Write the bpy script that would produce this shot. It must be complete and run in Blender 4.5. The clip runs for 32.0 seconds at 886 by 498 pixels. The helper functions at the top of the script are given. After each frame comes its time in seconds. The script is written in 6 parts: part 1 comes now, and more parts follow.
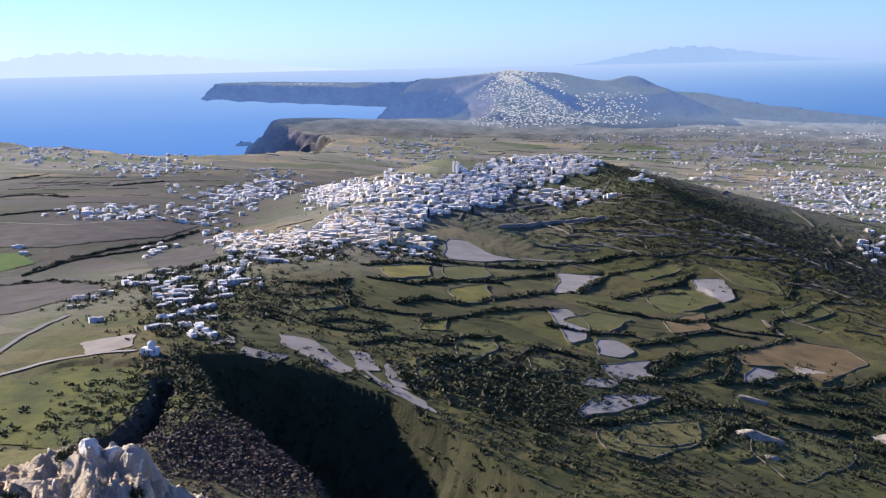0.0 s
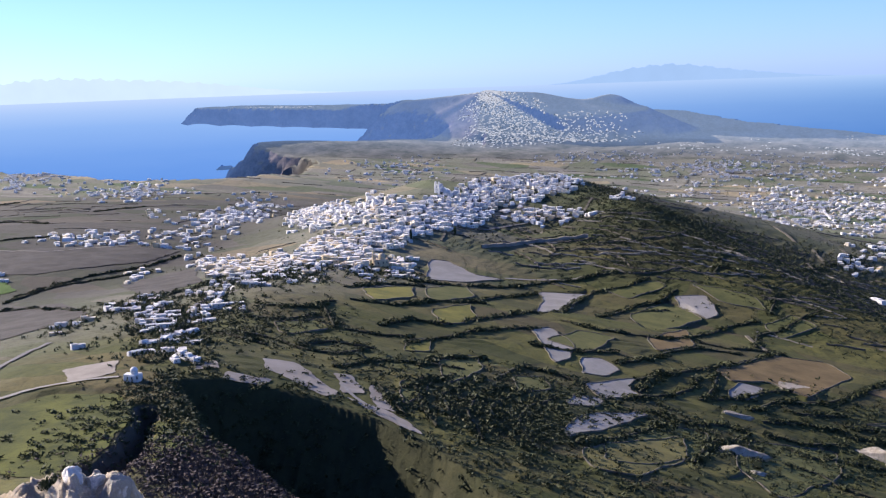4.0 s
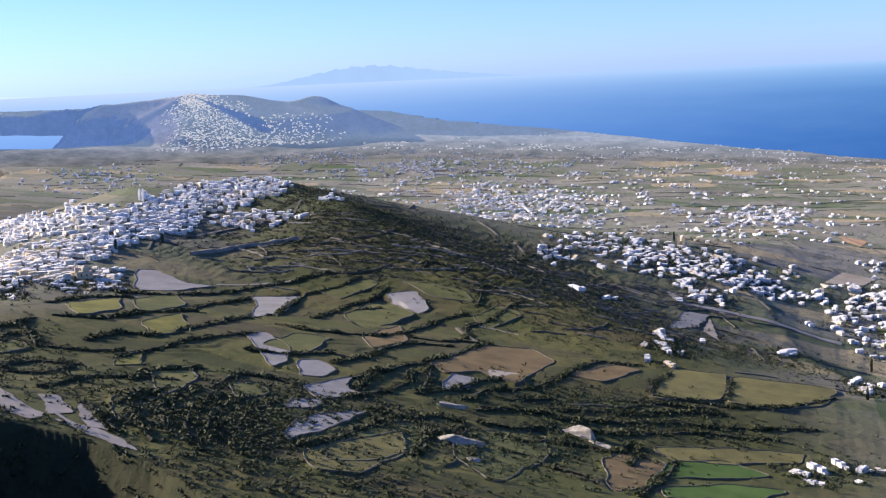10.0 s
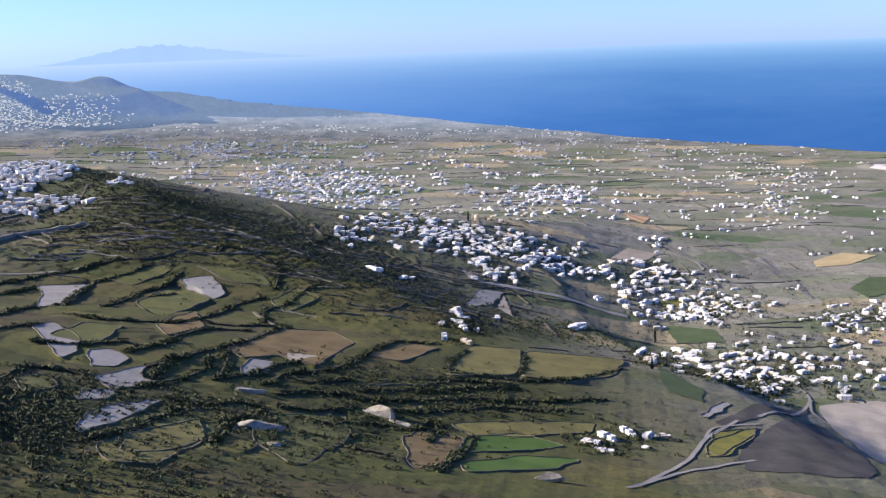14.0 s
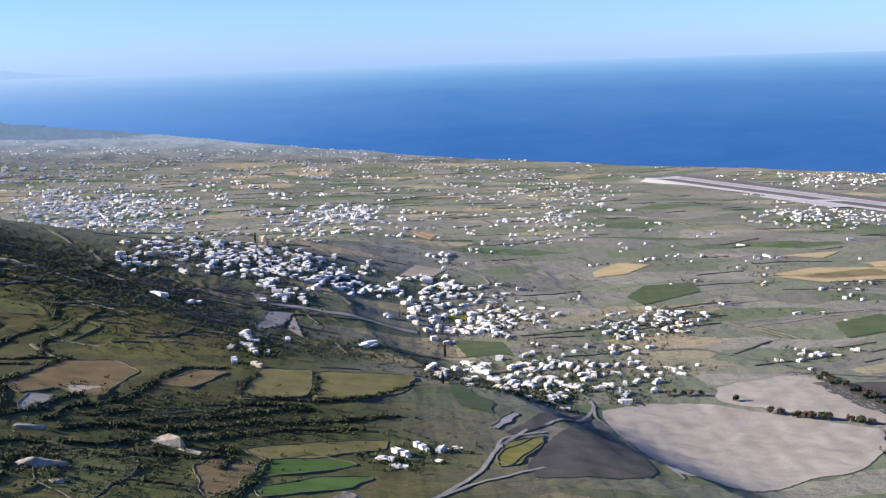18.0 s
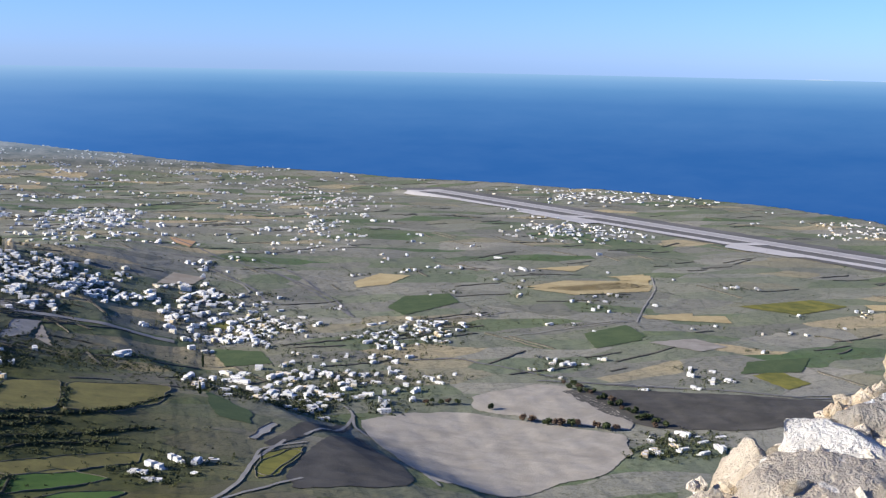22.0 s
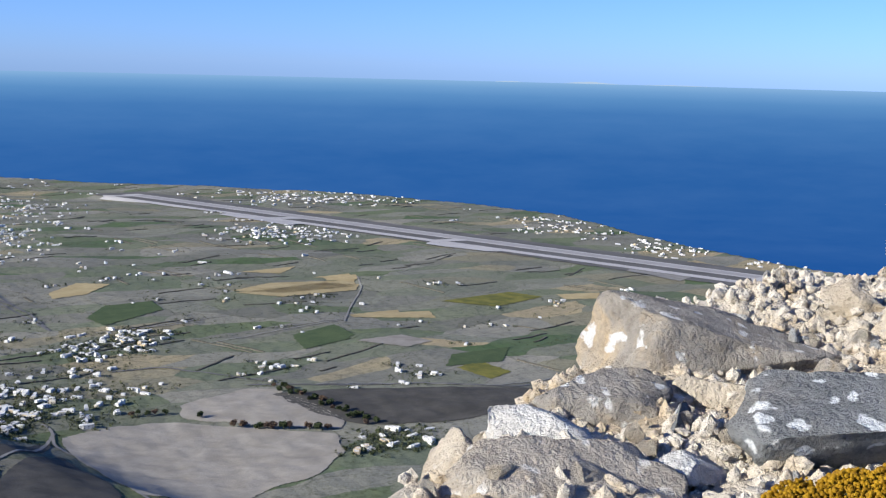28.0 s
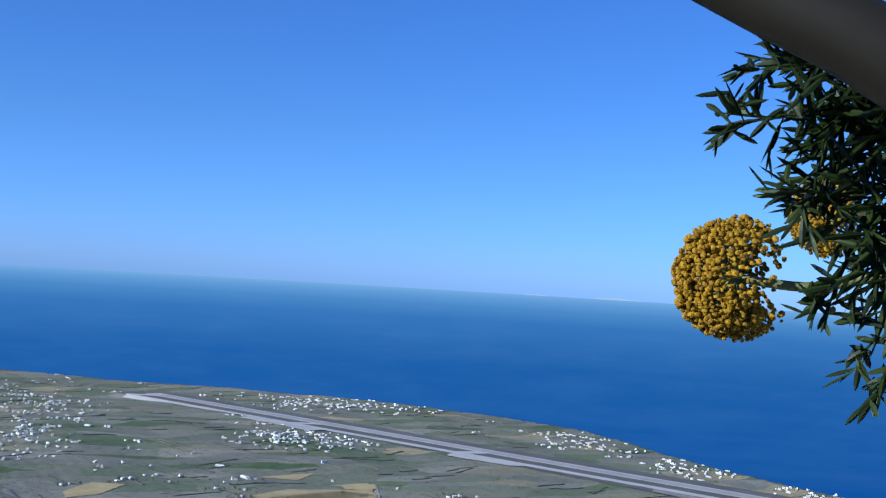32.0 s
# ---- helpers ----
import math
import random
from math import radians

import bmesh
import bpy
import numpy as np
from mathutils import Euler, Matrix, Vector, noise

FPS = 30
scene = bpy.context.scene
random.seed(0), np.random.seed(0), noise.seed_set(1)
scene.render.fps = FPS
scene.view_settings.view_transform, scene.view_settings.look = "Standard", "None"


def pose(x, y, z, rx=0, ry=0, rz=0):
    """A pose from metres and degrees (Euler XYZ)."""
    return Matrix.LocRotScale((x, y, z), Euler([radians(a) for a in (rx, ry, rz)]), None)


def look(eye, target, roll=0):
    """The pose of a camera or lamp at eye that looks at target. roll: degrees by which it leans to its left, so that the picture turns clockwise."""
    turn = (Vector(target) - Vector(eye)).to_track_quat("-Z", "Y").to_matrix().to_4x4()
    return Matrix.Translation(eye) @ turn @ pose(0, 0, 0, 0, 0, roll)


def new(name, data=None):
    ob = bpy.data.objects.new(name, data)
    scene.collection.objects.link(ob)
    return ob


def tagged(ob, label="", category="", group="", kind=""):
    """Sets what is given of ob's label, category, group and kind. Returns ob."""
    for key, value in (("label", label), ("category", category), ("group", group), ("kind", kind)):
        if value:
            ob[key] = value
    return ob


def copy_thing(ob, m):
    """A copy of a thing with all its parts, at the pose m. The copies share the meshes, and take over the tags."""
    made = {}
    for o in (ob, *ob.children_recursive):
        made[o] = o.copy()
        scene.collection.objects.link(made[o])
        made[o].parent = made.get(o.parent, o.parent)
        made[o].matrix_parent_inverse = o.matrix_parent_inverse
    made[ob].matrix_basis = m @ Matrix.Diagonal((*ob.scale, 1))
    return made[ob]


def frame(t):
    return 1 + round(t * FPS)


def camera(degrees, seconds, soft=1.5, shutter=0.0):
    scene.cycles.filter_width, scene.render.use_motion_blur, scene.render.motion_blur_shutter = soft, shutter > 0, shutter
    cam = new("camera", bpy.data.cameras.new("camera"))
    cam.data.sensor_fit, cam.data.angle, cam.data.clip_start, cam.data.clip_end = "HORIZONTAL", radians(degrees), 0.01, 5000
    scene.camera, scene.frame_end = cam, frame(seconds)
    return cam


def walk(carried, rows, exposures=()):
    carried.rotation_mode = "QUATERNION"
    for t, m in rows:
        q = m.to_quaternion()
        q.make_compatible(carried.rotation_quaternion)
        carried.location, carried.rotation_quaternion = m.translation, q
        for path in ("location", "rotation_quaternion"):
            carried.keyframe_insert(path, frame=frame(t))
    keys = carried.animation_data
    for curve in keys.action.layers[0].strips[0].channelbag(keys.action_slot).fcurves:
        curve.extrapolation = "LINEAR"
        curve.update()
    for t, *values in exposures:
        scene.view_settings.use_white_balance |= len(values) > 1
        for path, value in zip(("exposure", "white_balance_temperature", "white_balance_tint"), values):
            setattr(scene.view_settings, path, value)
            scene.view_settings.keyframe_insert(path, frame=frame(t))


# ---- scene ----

# ---- camera and its way: seconds, heading, pitch and lean in degrees ----
TURNS = [
    (0.0, -27.898, -9.442, -1.246),
    (0.5, -27.917, -9.357, -1.280),
    (1.0, -28.105, -9.265, -1.457),
    (1.5, -28.159, -9.230, -1.522),
    (2.0, -28.216, -9.233, -1.470),
    (2.5, -28.102, -9.245, -1.538),
    (4.5, -26.355, -8.297, -2.237),
    (5.0, -24.845, -8.739, -1.780),
    (5.5, -24.507, -8.713, -2.103),
    (6.0, -23.446, -9.389, -1.994),
    (6.5, -22.455, -9.474, -1.579),
    (7.0, -21.145, -9.006, -2.104),
    (7.5, -19.754, -8.902, -2.804),
    (8.0, -18.513, -8.687, -2.557),
    (8.5, -16.771, -8.423, -2.362),
    (9.0, -15.363, -8.629, -2.266),
    (9.5, -13.805, -8.613, -2.523),
    (10.0, -12.902, -8.921, -2.527),
    (10.5, -11.743, -9.172, -2.248),
    (11.0, -10.092, -9.311, -2.030),
    (11.5, -8.887, -9.346, -2.390),
    (12.0, -7.708, -9.429, -2.571),
    (12.5, -6.562, -9.666, -2.661),
    (13.0, -5.343, -9.851, -2.468),
    (13.5, -4.270, -9.935, -2.398),
    (14.0, -2.950, -10.203, -1.979),
    (14.5, -1.780, -10.272, -1.580),
    (16.5, 3.156, -9.408, -1.981),
    (17.0, 4.815, -9.129, -1.898),
    (17.5, 5.969, -9.158, -1.874),
    (18.0, 7.496, -9.613, -1.882),
    (18.5, 9.152, -9.258, -0.913),
    (19.0, 10.491, -8.811, -1.129),
    (19.5, 12.619, -8.854, -1.115),
    (20.0, 14.733, -9.179, -0.600),
    (20.5, 16.316, -9.599, 0.480),
    (21.0, 17.451, -9.710, 1.199),
    (21.5, 17.861, -9.436, 0.846),
    (22.0, 19.181, -9.230, 1.104),
    (22.5, 19.775, -9.315, 1.062),
    (23.0, 20.479, -9.436, 1.178),
    (23.5, 20.968, -9.158, 1.134),
    (24.0, 22.181, -9.142, 1.383),
    (24.5, 24.336, -9.650, 1.882),
    (25.0, 26.051, -8.266, 2.044),
    (25.5, 27.497, -8.409, 2.540),
    (27.5, 31.651, -8.482, 0.897),
    (28.0, 33.608, -8.860, 1.389),
    (28.5, 34.510, -9.000, 1.819),
    (29.0, 34.924, -8.962, 1.444),
    (29.5, 34.456, -8.730, 1.258),
    (30.0, 32.725, -7.539, 1.331),
    (30.5, 31.887, -5.327, 1.506),
    (31.0, 32.670, -2.980, 2.030),
    (31.5, 33.167, -0.966, 2.544),
    (32.0, 31.973, 1.281, 3.389),
]
EYE = [(0.0, 0.0, 0.0, 0.0), (29.5, 0.0, 0.0, 0.0), (31.0, -0.012, 0.0, 0.03), (32.0, -0.012, 0.0, 0.085)]


def eye_at(t):
    return Vector([float(np.interp(t, [e[0] for e in EYE], [e[k] for e in EYE])) for k in (1, 2, 3)]) + Vector((0, 0, 480.0))


def aim(t, heading, pitch, lean):
    a, b, e = radians(heading), radians(pitch), eye_at(t)
    return look(e, e + Vector((math.sin(a) * math.cos(b), math.cos(a) * math.cos(b), math.sin(b))), lean)


cam = camera(41.244, 32.0, 1.25)
walk(cam, [(row[0], aim(*row)) for row in TURNS], [(0.0, 1.10, 6550, 19), (8.0, 1.18, 6600, 19), (14.0, 1.25, 6600, 17), (17.0, 1.21, 6550, 15),
     (20.0, 1.02, 6450, 12), (25.0, 0.80, 6200, 9), (30.0, 0.62, 5750, 6), (31.0, 0.58, 5450, 4), (32.0, 0.54, 5250, 4)])

# ---- daylight ----
SUN_HEADING, SUN_HEIGHT = -85.0, 23.5
world = bpy.data.worlds.new("sky")
scene.world = world
world.use_nodes = True
sky = world.node_tree.nodes.new("ShaderNodeTexSky")
sky.sky_type, sky.sun_disc = "NISHITA", False
sky.sun_elevation, sky.sun_rotation = radians(SUN_HEIGHT), radians(SUN_HEADING)
sky.altitude, sky.air_density, sky.dust_density, sky.ozone_density = 480, 1.0, 0.15, 5.0
world.node_tree.nodes["Background"].inputs[1].default_value = 0.066
tint = world.node_tree.nodes.new("ShaderNodeMix")
tint.data_type, tint.blend_type = "RGBA", "MULTIPLY"
tint.inputs[0].default_value, tint.inputs[7].default_value = 1.0, (0.75, 0.92, 1.38, 1)
world.node_tree.links.new(sky.outputs[0], tint.inputs[6])
# the air is bluer low over the sea
where, rise = world.node_tree.nodes.new("ShaderNodeTexCoord"), world.node_tree.nodes.new("ShaderNodeSeparateXYZ")
low = world.node_tree.nodes.new("ShaderNodeMapRange")
low.interpolation_type = "SMOOTHSTEP"
low.inputs[1].default_value, low.inputs[2].default_value, low.inputs[3].default_value, low.inputs[4].default_value = -0.02, 0.13, 1.0, 0.0
bluer = world.node_tree.nodes.new("ShaderNodeMix")
bluer.data_type, bluer.blend_type = "RGBA", "MULTIPLY"
bluer.inputs[7].default_value = (0.87, 1.05, 1.46, 1)
world.node_tree.links.new(where.outputs["Generated"], rise.inputs[0])
world.node_tree.links.new(rise.outputs[2], low.inputs[0])
world.node_tree.links.new(low.outputs[0], bluer.inputs[0])
world.node_tree.links.new(tint.outputs[2], bluer.inputs[6])
world.node_tree.links.new(bluer.outputs[2], world.node_tree.nodes["Background"].inputs[0])
sun = new("sun", bpy.data.lights.new("sun", "SUN"))
sun.data.energy, sun.data.angle, sun.data.color = 5.0, radians(0.53), (1.0, 0.93, 0.82)
sun.matrix_world = look(Vector((math.sin(radians(SUN_HEADING)) * math.cos(radians(SUN_HEIGHT)), math.cos(radians(SUN_HEADING)) * math.cos(radians(SUN_HEIGHT)),
                                math.sin(radians(SUN_HEIGHT)))) * 600 + Vector((0, 0, 480)), (0, 0, 480))

# ---- the lie of the land (metres: x east, y north, z above the sea) ----
EYE_Z = 480.0
COAST = [(2900, 700), (2340, 1700), (2310, 2200), (2440, 2950), (2300, 3420), (2000, 3900), (1320, 4450), (770, 5000),
         (80, 5870), (-290, 6400), (-900, 7300), (-1740, 8200), (-2600, 9900), (-4800, 11700), (-9200, 12200),
         (-9180, 11170), (-6412, 9965), (-5590, 9565), (-4975, 8617), (-4640, 7850), (-4284, 7074), (-3858, 6664), (-3450, 6150), (-3000, 5600), (-3250, 5100),
         (-3560, 4650), (-3200, 4150), (-2600, 3720), (-2350, 3250), (-2280, 2930), (-2500, 2930), (-2850, 3080),
         (-3650, 3330), (-5000, 3200), (-6200, 1000), (-6000, -2500), (-4200, -4200), (2500, -4200), (3600, -1200)]


def segment(x, y, a, b):
    """Distance to the line a-b, the fraction along it and the side (left is positive)."""
    dx, dy = b[0] - a[0], b[1] - a[1]
    u = np.clip(((x - a[0]) * dx + (y - a[1]) * dy) / (dx * dx + dy * dy), 0, 1)
    px, py = x - a[0] - u * dx, y - a[1] - u * dy
    return np.hypot(px, py), u, np.sign(dx * py - dy * px)


def inland(x, y):
    """Distance to the shore, negative out at sea."""
    best, inside = np.full(x.shape, 1e9), np.zeros(x.shape, bool)
    for a, b in zip(COAST, COAST[1:] + COAST[:1]):
        best = np.minimum(best, segment(x, y, a, b)[0])
        if a[1] != b[1]:
            inside ^= ((a[1] > y) != (b[1] > y)) & (x < (b[0] - a[0]) * (y - a[1]) / (b[1] - a[1]) + a[0])
    return np.where(inside, best, -best)


def waves(x, y, size, seed=0.0):
    """Smooth irregular swell between about -1 and 1."""
    s = 6.2832 / size
    return (np.sin(x * s + 1.7 * np.sin(y * s * 0.63 + seed) + seed * 2.1) * np.sin(y * s * 1.13 + 1.4 * np.sin(x * s * 0.71 + seed * 1.3))
            + 0.5 * np.sin((x * 0.8 + y * 0.6) * s * 2.3 + seed * 3.7) * np.sin((y * 0.8 - x * 0.6) * s * 2.1 + seed)) / 1.5


def smooth_max(a, b, k):
    h = np.clip(0.5 + 0.5 * (a - b) / k, 0, 1)
    return b * (1 - h) + a * h + k * h * (1 - h)


def bump(x, y, cx, cy, rx, ry, turn=0.0):
    c, s = math.cos(radians(turn)), math.sin(radians(turn))
    u, v = (x - cx) * c + (y - cy) * s, (y - cy) * c - (x - cx) * s
    return np.exp(-(u / rx) ** 2 - (v / ry) ** 2)


# crests: two ends with their heights, slope on the left side, slope on the right side
CRESTS = [((-230, 190, 345), (-400, 400, 300), 0.30, 0.35),
          ((-400, 400, 300), (-520, 590, 296), 0.10, 0.24),
          ((-520, 590, 296), (-640, 880, 280), 0.14, 0.21),
          ((-640, 880, 280), (-770, 1190, 262), 0.16, 0.19),
          ((-770, 1190, 262), (-870, 1700, 306), 0.22, 0.20),
          ((-870, 1700, 306), (-710, 1790, 306), 0.30, 0.26),
          ((-710, 1790, 306), (-530, 1650, 280), 0.55, 0.30),
          ((-530, 1650, 280), (-375, 1885, 196), 0.50, 0.23),
          ((-375, 1885, 196), (-235, 1990, 160), 0.4, 0.20),
          ((-2450, 5300, 195), (-2914, 6365, 366), 0.45, 0.14),
          ((-2914, 6365, 366), (-4040, 7480, 300), 0.45, 0.14),
          ((-4040, 7480, 300), (-5000, 9200, 262), 0.35, 0.12),
          ((-5000, 9200, 262), (-6500, 10500, 180), 0.35, 0.12),
          ((-6500, 10500, 180), (-8900, 11500, 150), 0.3, 0.12)]


GORGE = [(-470, 556), (-455, 573), (-431, 588), (-393, 596), (-353, 597), (-305, 580), (-254, 550), (-200, 522), (-100, 480), (-10, 400),
         (-60, 290), (-200, 320), (-290, 425), (-345, 458), (-389, 480)]


GULLY = [(-450, 500), (-426, 471), (-403, 437), (-386, 400), (-355, 355)]


def inside(x, y, poly):
    """How far inside a polygon points lie, negative outside."""
    best, hit = np.full(x.shape, 1e9), np.zeros(x.shape, bool)
    for a, b in zip(poly, poly[1:] + poly[:1]):
        best = np.minimum(best, segment(x, y, a, b)[0])
        if a[1] != b[1]:
            hit ^= ((a[1] > y) != (b[1] > y)) & (x < (b[0] - a[0]) * (y - a[1]) / (b[1] - a[1]) + a[0])
    return np.where(hit, best, -best)


def terrain(x, y):
    """Height of the ground."""
    x, y = np.asarray(x, float), np.asarray(y, float)
    shore = inland(x, y)
    s = np.maximum(shore, 0)
    west = 1 / (1 + np.exp((x + 0.27 * y + 440 - 0.05 * np.maximum(y - 2500, 0)) / (160 + 0.22 * np.maximum(y - 1700, 0))))
    plain = 12 + 0.029 * s + 6 * waves(x, y, 900, 1)
    table = 192 + 8 * waves(x, y, 1300, 2) + 62 * bump(x, y, -1150, 1350, 950, 950)
    z = plain * (1 - west) + table * west
    for (ax, ay, az), (bx, by, bz), left, right in CRESTS:
        d, u, side = segment(x, y, (ax, ay), (bx, by))
        d = np.sqrt(d * d + 30 ** 2) - 30
        lean = 0.5 + 0.5 * np.tanh(side * d / 44)
        crest = az + (bz - az) * u - d * (right + (left - right) * lean) - np.maximum(d - 900, 0) * 0.3
        z = smooth_max(z, crest, 22)
    z = z + 58 * bump(x, y, -2230, 6630, 120, 120) + 18 * bump(x, y, -2640, 6490, 160, 120)
    z = z + 38 * bump(x, y, 60, 2260, 260, 260) + 26 * bump(x, y, -3000, 4600, 420, 300) + 22 * bump(x, y, -2250, 2900, 420, 200)
    pit = inside(x, y, GORGE)
    z = z - 98 * np.clip(pit / 58, 0, 1) ** 0.8 * np.clip((-95 - x) / 95, 0, 1) ** 0.8 + (3.0 * waves(x, y, 38, 4) + 3.6 * waves(x, y, 17, 8)) * np.clip(pit / 20, 0, 1)
    z = z - 16 * bump(x, y, -20, 900, 240, 160, 20)
    d = np.min([segment(x, y, a, b)[0] for a, b in zip(GULLY, GULLY[1:])], axis=0)
    z = z - 15 * np.exp(-(d / 8) ** 2)
    r = np.hypot(x, y)
    flank = 478.2 - 0.62 * np.maximum(r - 1.0, 0) - 0.05 * np.maximum(r - 500, 0)
    z = smooth_max(z, flank, 18 * np.clip(r / 200, 0.02, 1))
    shore = shore + np.where((x < -1500) & (shore > 0), 22 * waves(x, y, 260, 6) + 12 * waves(x, y, 95, 3), 0)
    return np.minimum(z, np.where(shore < 0, 1.0, np.where(x < -1500, 1.05, 0.55)) * np.maximum(shore, -400) + 2)


def steps(x, y, z, rise, sharp, swing, size):
    """Terraced ground: treads with steep risers along the contours."""
    f = z / rise + swing * waves(x, y, size, 5) + 0.3 * swing * waves(x, y, size * 0.37, 7)
    k = np.floor(f)
    q = np.clip((f - k - (1 - sharp)) / sharp, 0, 1)
    return z + rise * (k + 0.22 * (f - k) + 0.78 * q * q * (3 - 2 * q) - f)


LEVELS = []   # levelled plots: outline, plane


def ground(x, y, levelled=True):
    """The ground with its terraces and levelled plots."""
    x, y = np.asarray(x, float), np.asarray(y, float)
    z = terrain(x, y)
    r = np.hypot(x, y)
    zone = np.clip(bump(x, y, -310, 1040, 340, 560, 12) * 1.9, 0, 1) * np.clip(0.75 + 1.0 * waves(x, y, 300, 8), 0.2, 1) * np.clip((r - 480) / 100, 0, 1)
    slope = np.clip(1.6 * bump(x, y, -520, 1500, 240, 180, -10) + 0.8 * bump(x, y, -270, 1660, 260, 190, 35) + 0.7 * bump(x, y, -170, 1480, 150, 160), 0, 1) * np.clip(0.6 + 1.2 * waves(x, y, 240, 2), 0.4, 1)
    f = (r + 55 * waves(x, y, 430, 5) + 16 * waves(x, y, 150, 7)) / 29
    q = f - np.floor(f)
    tall = 1.7 * np.clip(0.35 + 1.2 * waves(x, y, 210, 11), 0.1, 1)
    wide = z + tall * (np.clip(q / 0.14, 0, 1) ** 2 * (3 - 2 * np.clip(q / 0.14, 0, 1)) - q)
    small = steps(x, y, z, 3.4, 0.3, 1.1, 210)
    z = z + (wide - z) * zone * (1 - slope) + (small - z) * slope
    z = z + np.where(r > 60, 0.8 * waves(x, y, 90, 9) + 0.35 * waves(x, y, 33, 3), 0) * (1 - 0.5 * zone)
    if levelled:
        x0, x1, y0, y1 = x.min(), x.max(), y.min(), y.max()
        for poly, (a, b, c), edge, (px0, px1, py0, py1) in LEVELS:
            if x1 < px0 or x0 > px1 or y1 < py0 or y0 > py1:
                continue
            near = (x > px0) & (x < px1) & (y > py0) & (y < py1)
            if near.any():
                w = np.clip((inside(x[near], y[near], poly) + edge) / edge, 0, 1)
                z[near] += (a * x[near] + b * y[near] + c - z[near]) * w * w * (3 - 2 * w)
    return z


def level_plot(poly, edge=4.0):
    """Levels the ground inside an outline to one tilted plane."""
    px, py = np.array([p[0] for p in poly], float), np.array([p[1] for p in poly], float)
    gx, gy = np.meshgrid(np.linspace(px.min(), px.max(), 14), np.linspace(py.min(), py.max(), 14))
    ok = inside(gx, gy, poly) > 0
    gx, gy = np.concatenate((gx[ok], px)), np.concatenate((gy[ok], py))
    gz = ground(gx, gy, False)
    plane = np.linalg.lstsq(np.stack((gx, gy, np.ones_like(gx)), 1), gz, rcond=None)[0]
    LEVELS.append((poly, tuple(plane), edge, (px.min() - edge, px.max() + edge, py.min() - edge, py.max() + edge)))


REACH, DEEP = 4000.0, 930.0


def squash(p):
    """Draws what lies beyond 4 km closer along the line of sight, so that all of it stays within 5 km of the eye."""
    p = np.asarray(p, float)
    v = p - np.array((0, 0, EYE_Z))
    r = np.linalg.norm(v, axis=-1, keepdims=True)
    far = REACH + DEEP * (1 - np.exp(-np.maximum(r - REACH, 0) / DEEP / 1.6)) * 1.0
    return np.array((0, 0, EYE_Z)) + v * np.where(r > REACH, far / np.maximum(r, 1), 1.0)

# ---- materials ----
def shader(name, rough=0.9, spec=0.25):
    m = bpy.data.materials.new(name)
    m.use_nodes = True
    n = m.node_tree.nodes
    b = n["Principled BSDF"]
    b.inputs["Roughness"].default_value = rough
    b.inputs["Specular IOR Level"].default_value = spec
    return m, n, m.node_tree.links, b


def ramp(n, l, src, stops):
    r = n.new("ShaderNodeValToRGB")
    r.color_ramp.elements.remove(r.color_ramp.elements[1])
    for i, (p, c) in enumerate(stops):
        e = r.color_ramp.elements[0] if i == 0 else r.color_ramp.elements.new(p)
        e.position, e.color = p, (*c, 1)
    l.new(src, r.inputs[0])
    return r.outputs[0]


def noise_of(n, l, co, scale, detail=4.0, rough=0.6, distort=0.0):
    t = n.new("ShaderNodeTexNoise")
    t.inputs["Scale"].default_value, t.inputs["Detail"].default_value = scale, detail
    t.inputs["Roughness"].default_value, t.inputs["Distortion"].default_value = rough, distort
    l.new(co, t.inputs["Vector"])
    return t.outputs["Fac"]


def blend(n, l, fac, a, b, mode="MIX"):
    m = n.new("ShaderNodeMix")
    m.data_type, m.blend_type = "RGBA", mode
    for sock, v in ((m.inputs[0], fac), (m.inputs[6], a), (m.inputs[7], b)):
        if isinstance(v, (int, float)):
            sock.default_value = v
        elif isinstance(v, tuple):
            sock.default_value = (*v, 1)
        else:
            l.new(v, sock)
    return m.outputs[2]


def calc(n, l, op, a, b=0.0):
    m = n.new("ShaderNodeMath")
    m.operation = op
    for sock, v in ((m.inputs[0], a), (m.inputs[1], b)):
        if isinstance(v, (int, float)):
            sock.default_value = v
        else:
            l.new(v, sock)
    return m.outputs[0]


def spread(n, l, v, lo, hi, a=0.0, b=1.0):
    m = n.new("ShaderNodeMapRange")
    m.inputs[1].default_value, m.inputs[2].default_value, m.inputs[3].default_value, m.inputs[4].default_value = lo, hi, a, b
    l.new(v, m.inputs[0])
    return m.outputs[0]


def bumps(n, l, b, height, dist, strength=1.0):
    k = n.new("ShaderNodeBump")
    k.inputs["Strength"].default_value, k.inputs["Distance"].default_value = strength, dist
    l.new(height, k.inputs["Height"])
    l.new(k.outputs[0], b.inputs["Normal"])


def grainy(name, dark, light, scale, fine, rough=0.9, relief=0.0, spec=0.2, vary=0.0, hue=None):
    """A surface with stains at one scale and grain at a finer one; vary: how much single pieces differ."""
    m, n, l, b = shader(name, rough, spec)
    co = n.new("ShaderNodeTexCoord").outputs["Object"]
    big, small = noise_of(n, l, co, scale, 5), noise_of(n, l, co, fine, 6)
    c = ramp(n, l, big, [(0.32, dark), (0.68, light)])
    c = blend(n, l, spread(n, l, small, 0.35, 0.7, 0.0, 0.45), c, tuple(v * 0.55 for v in dark))
    if vary:
        rnd = n.new("ShaderNodeObjectInfo").outputs["Random"]
        c = blend(n, l, spread(n, l, rnd, 0, 1, 0, vary), c, hue or tuple(v * 0.5 for v in light))
    l.new(c, b.inputs["Base Color"])
    if relief:
        bumps(n, l, b, small, relief)
    return m


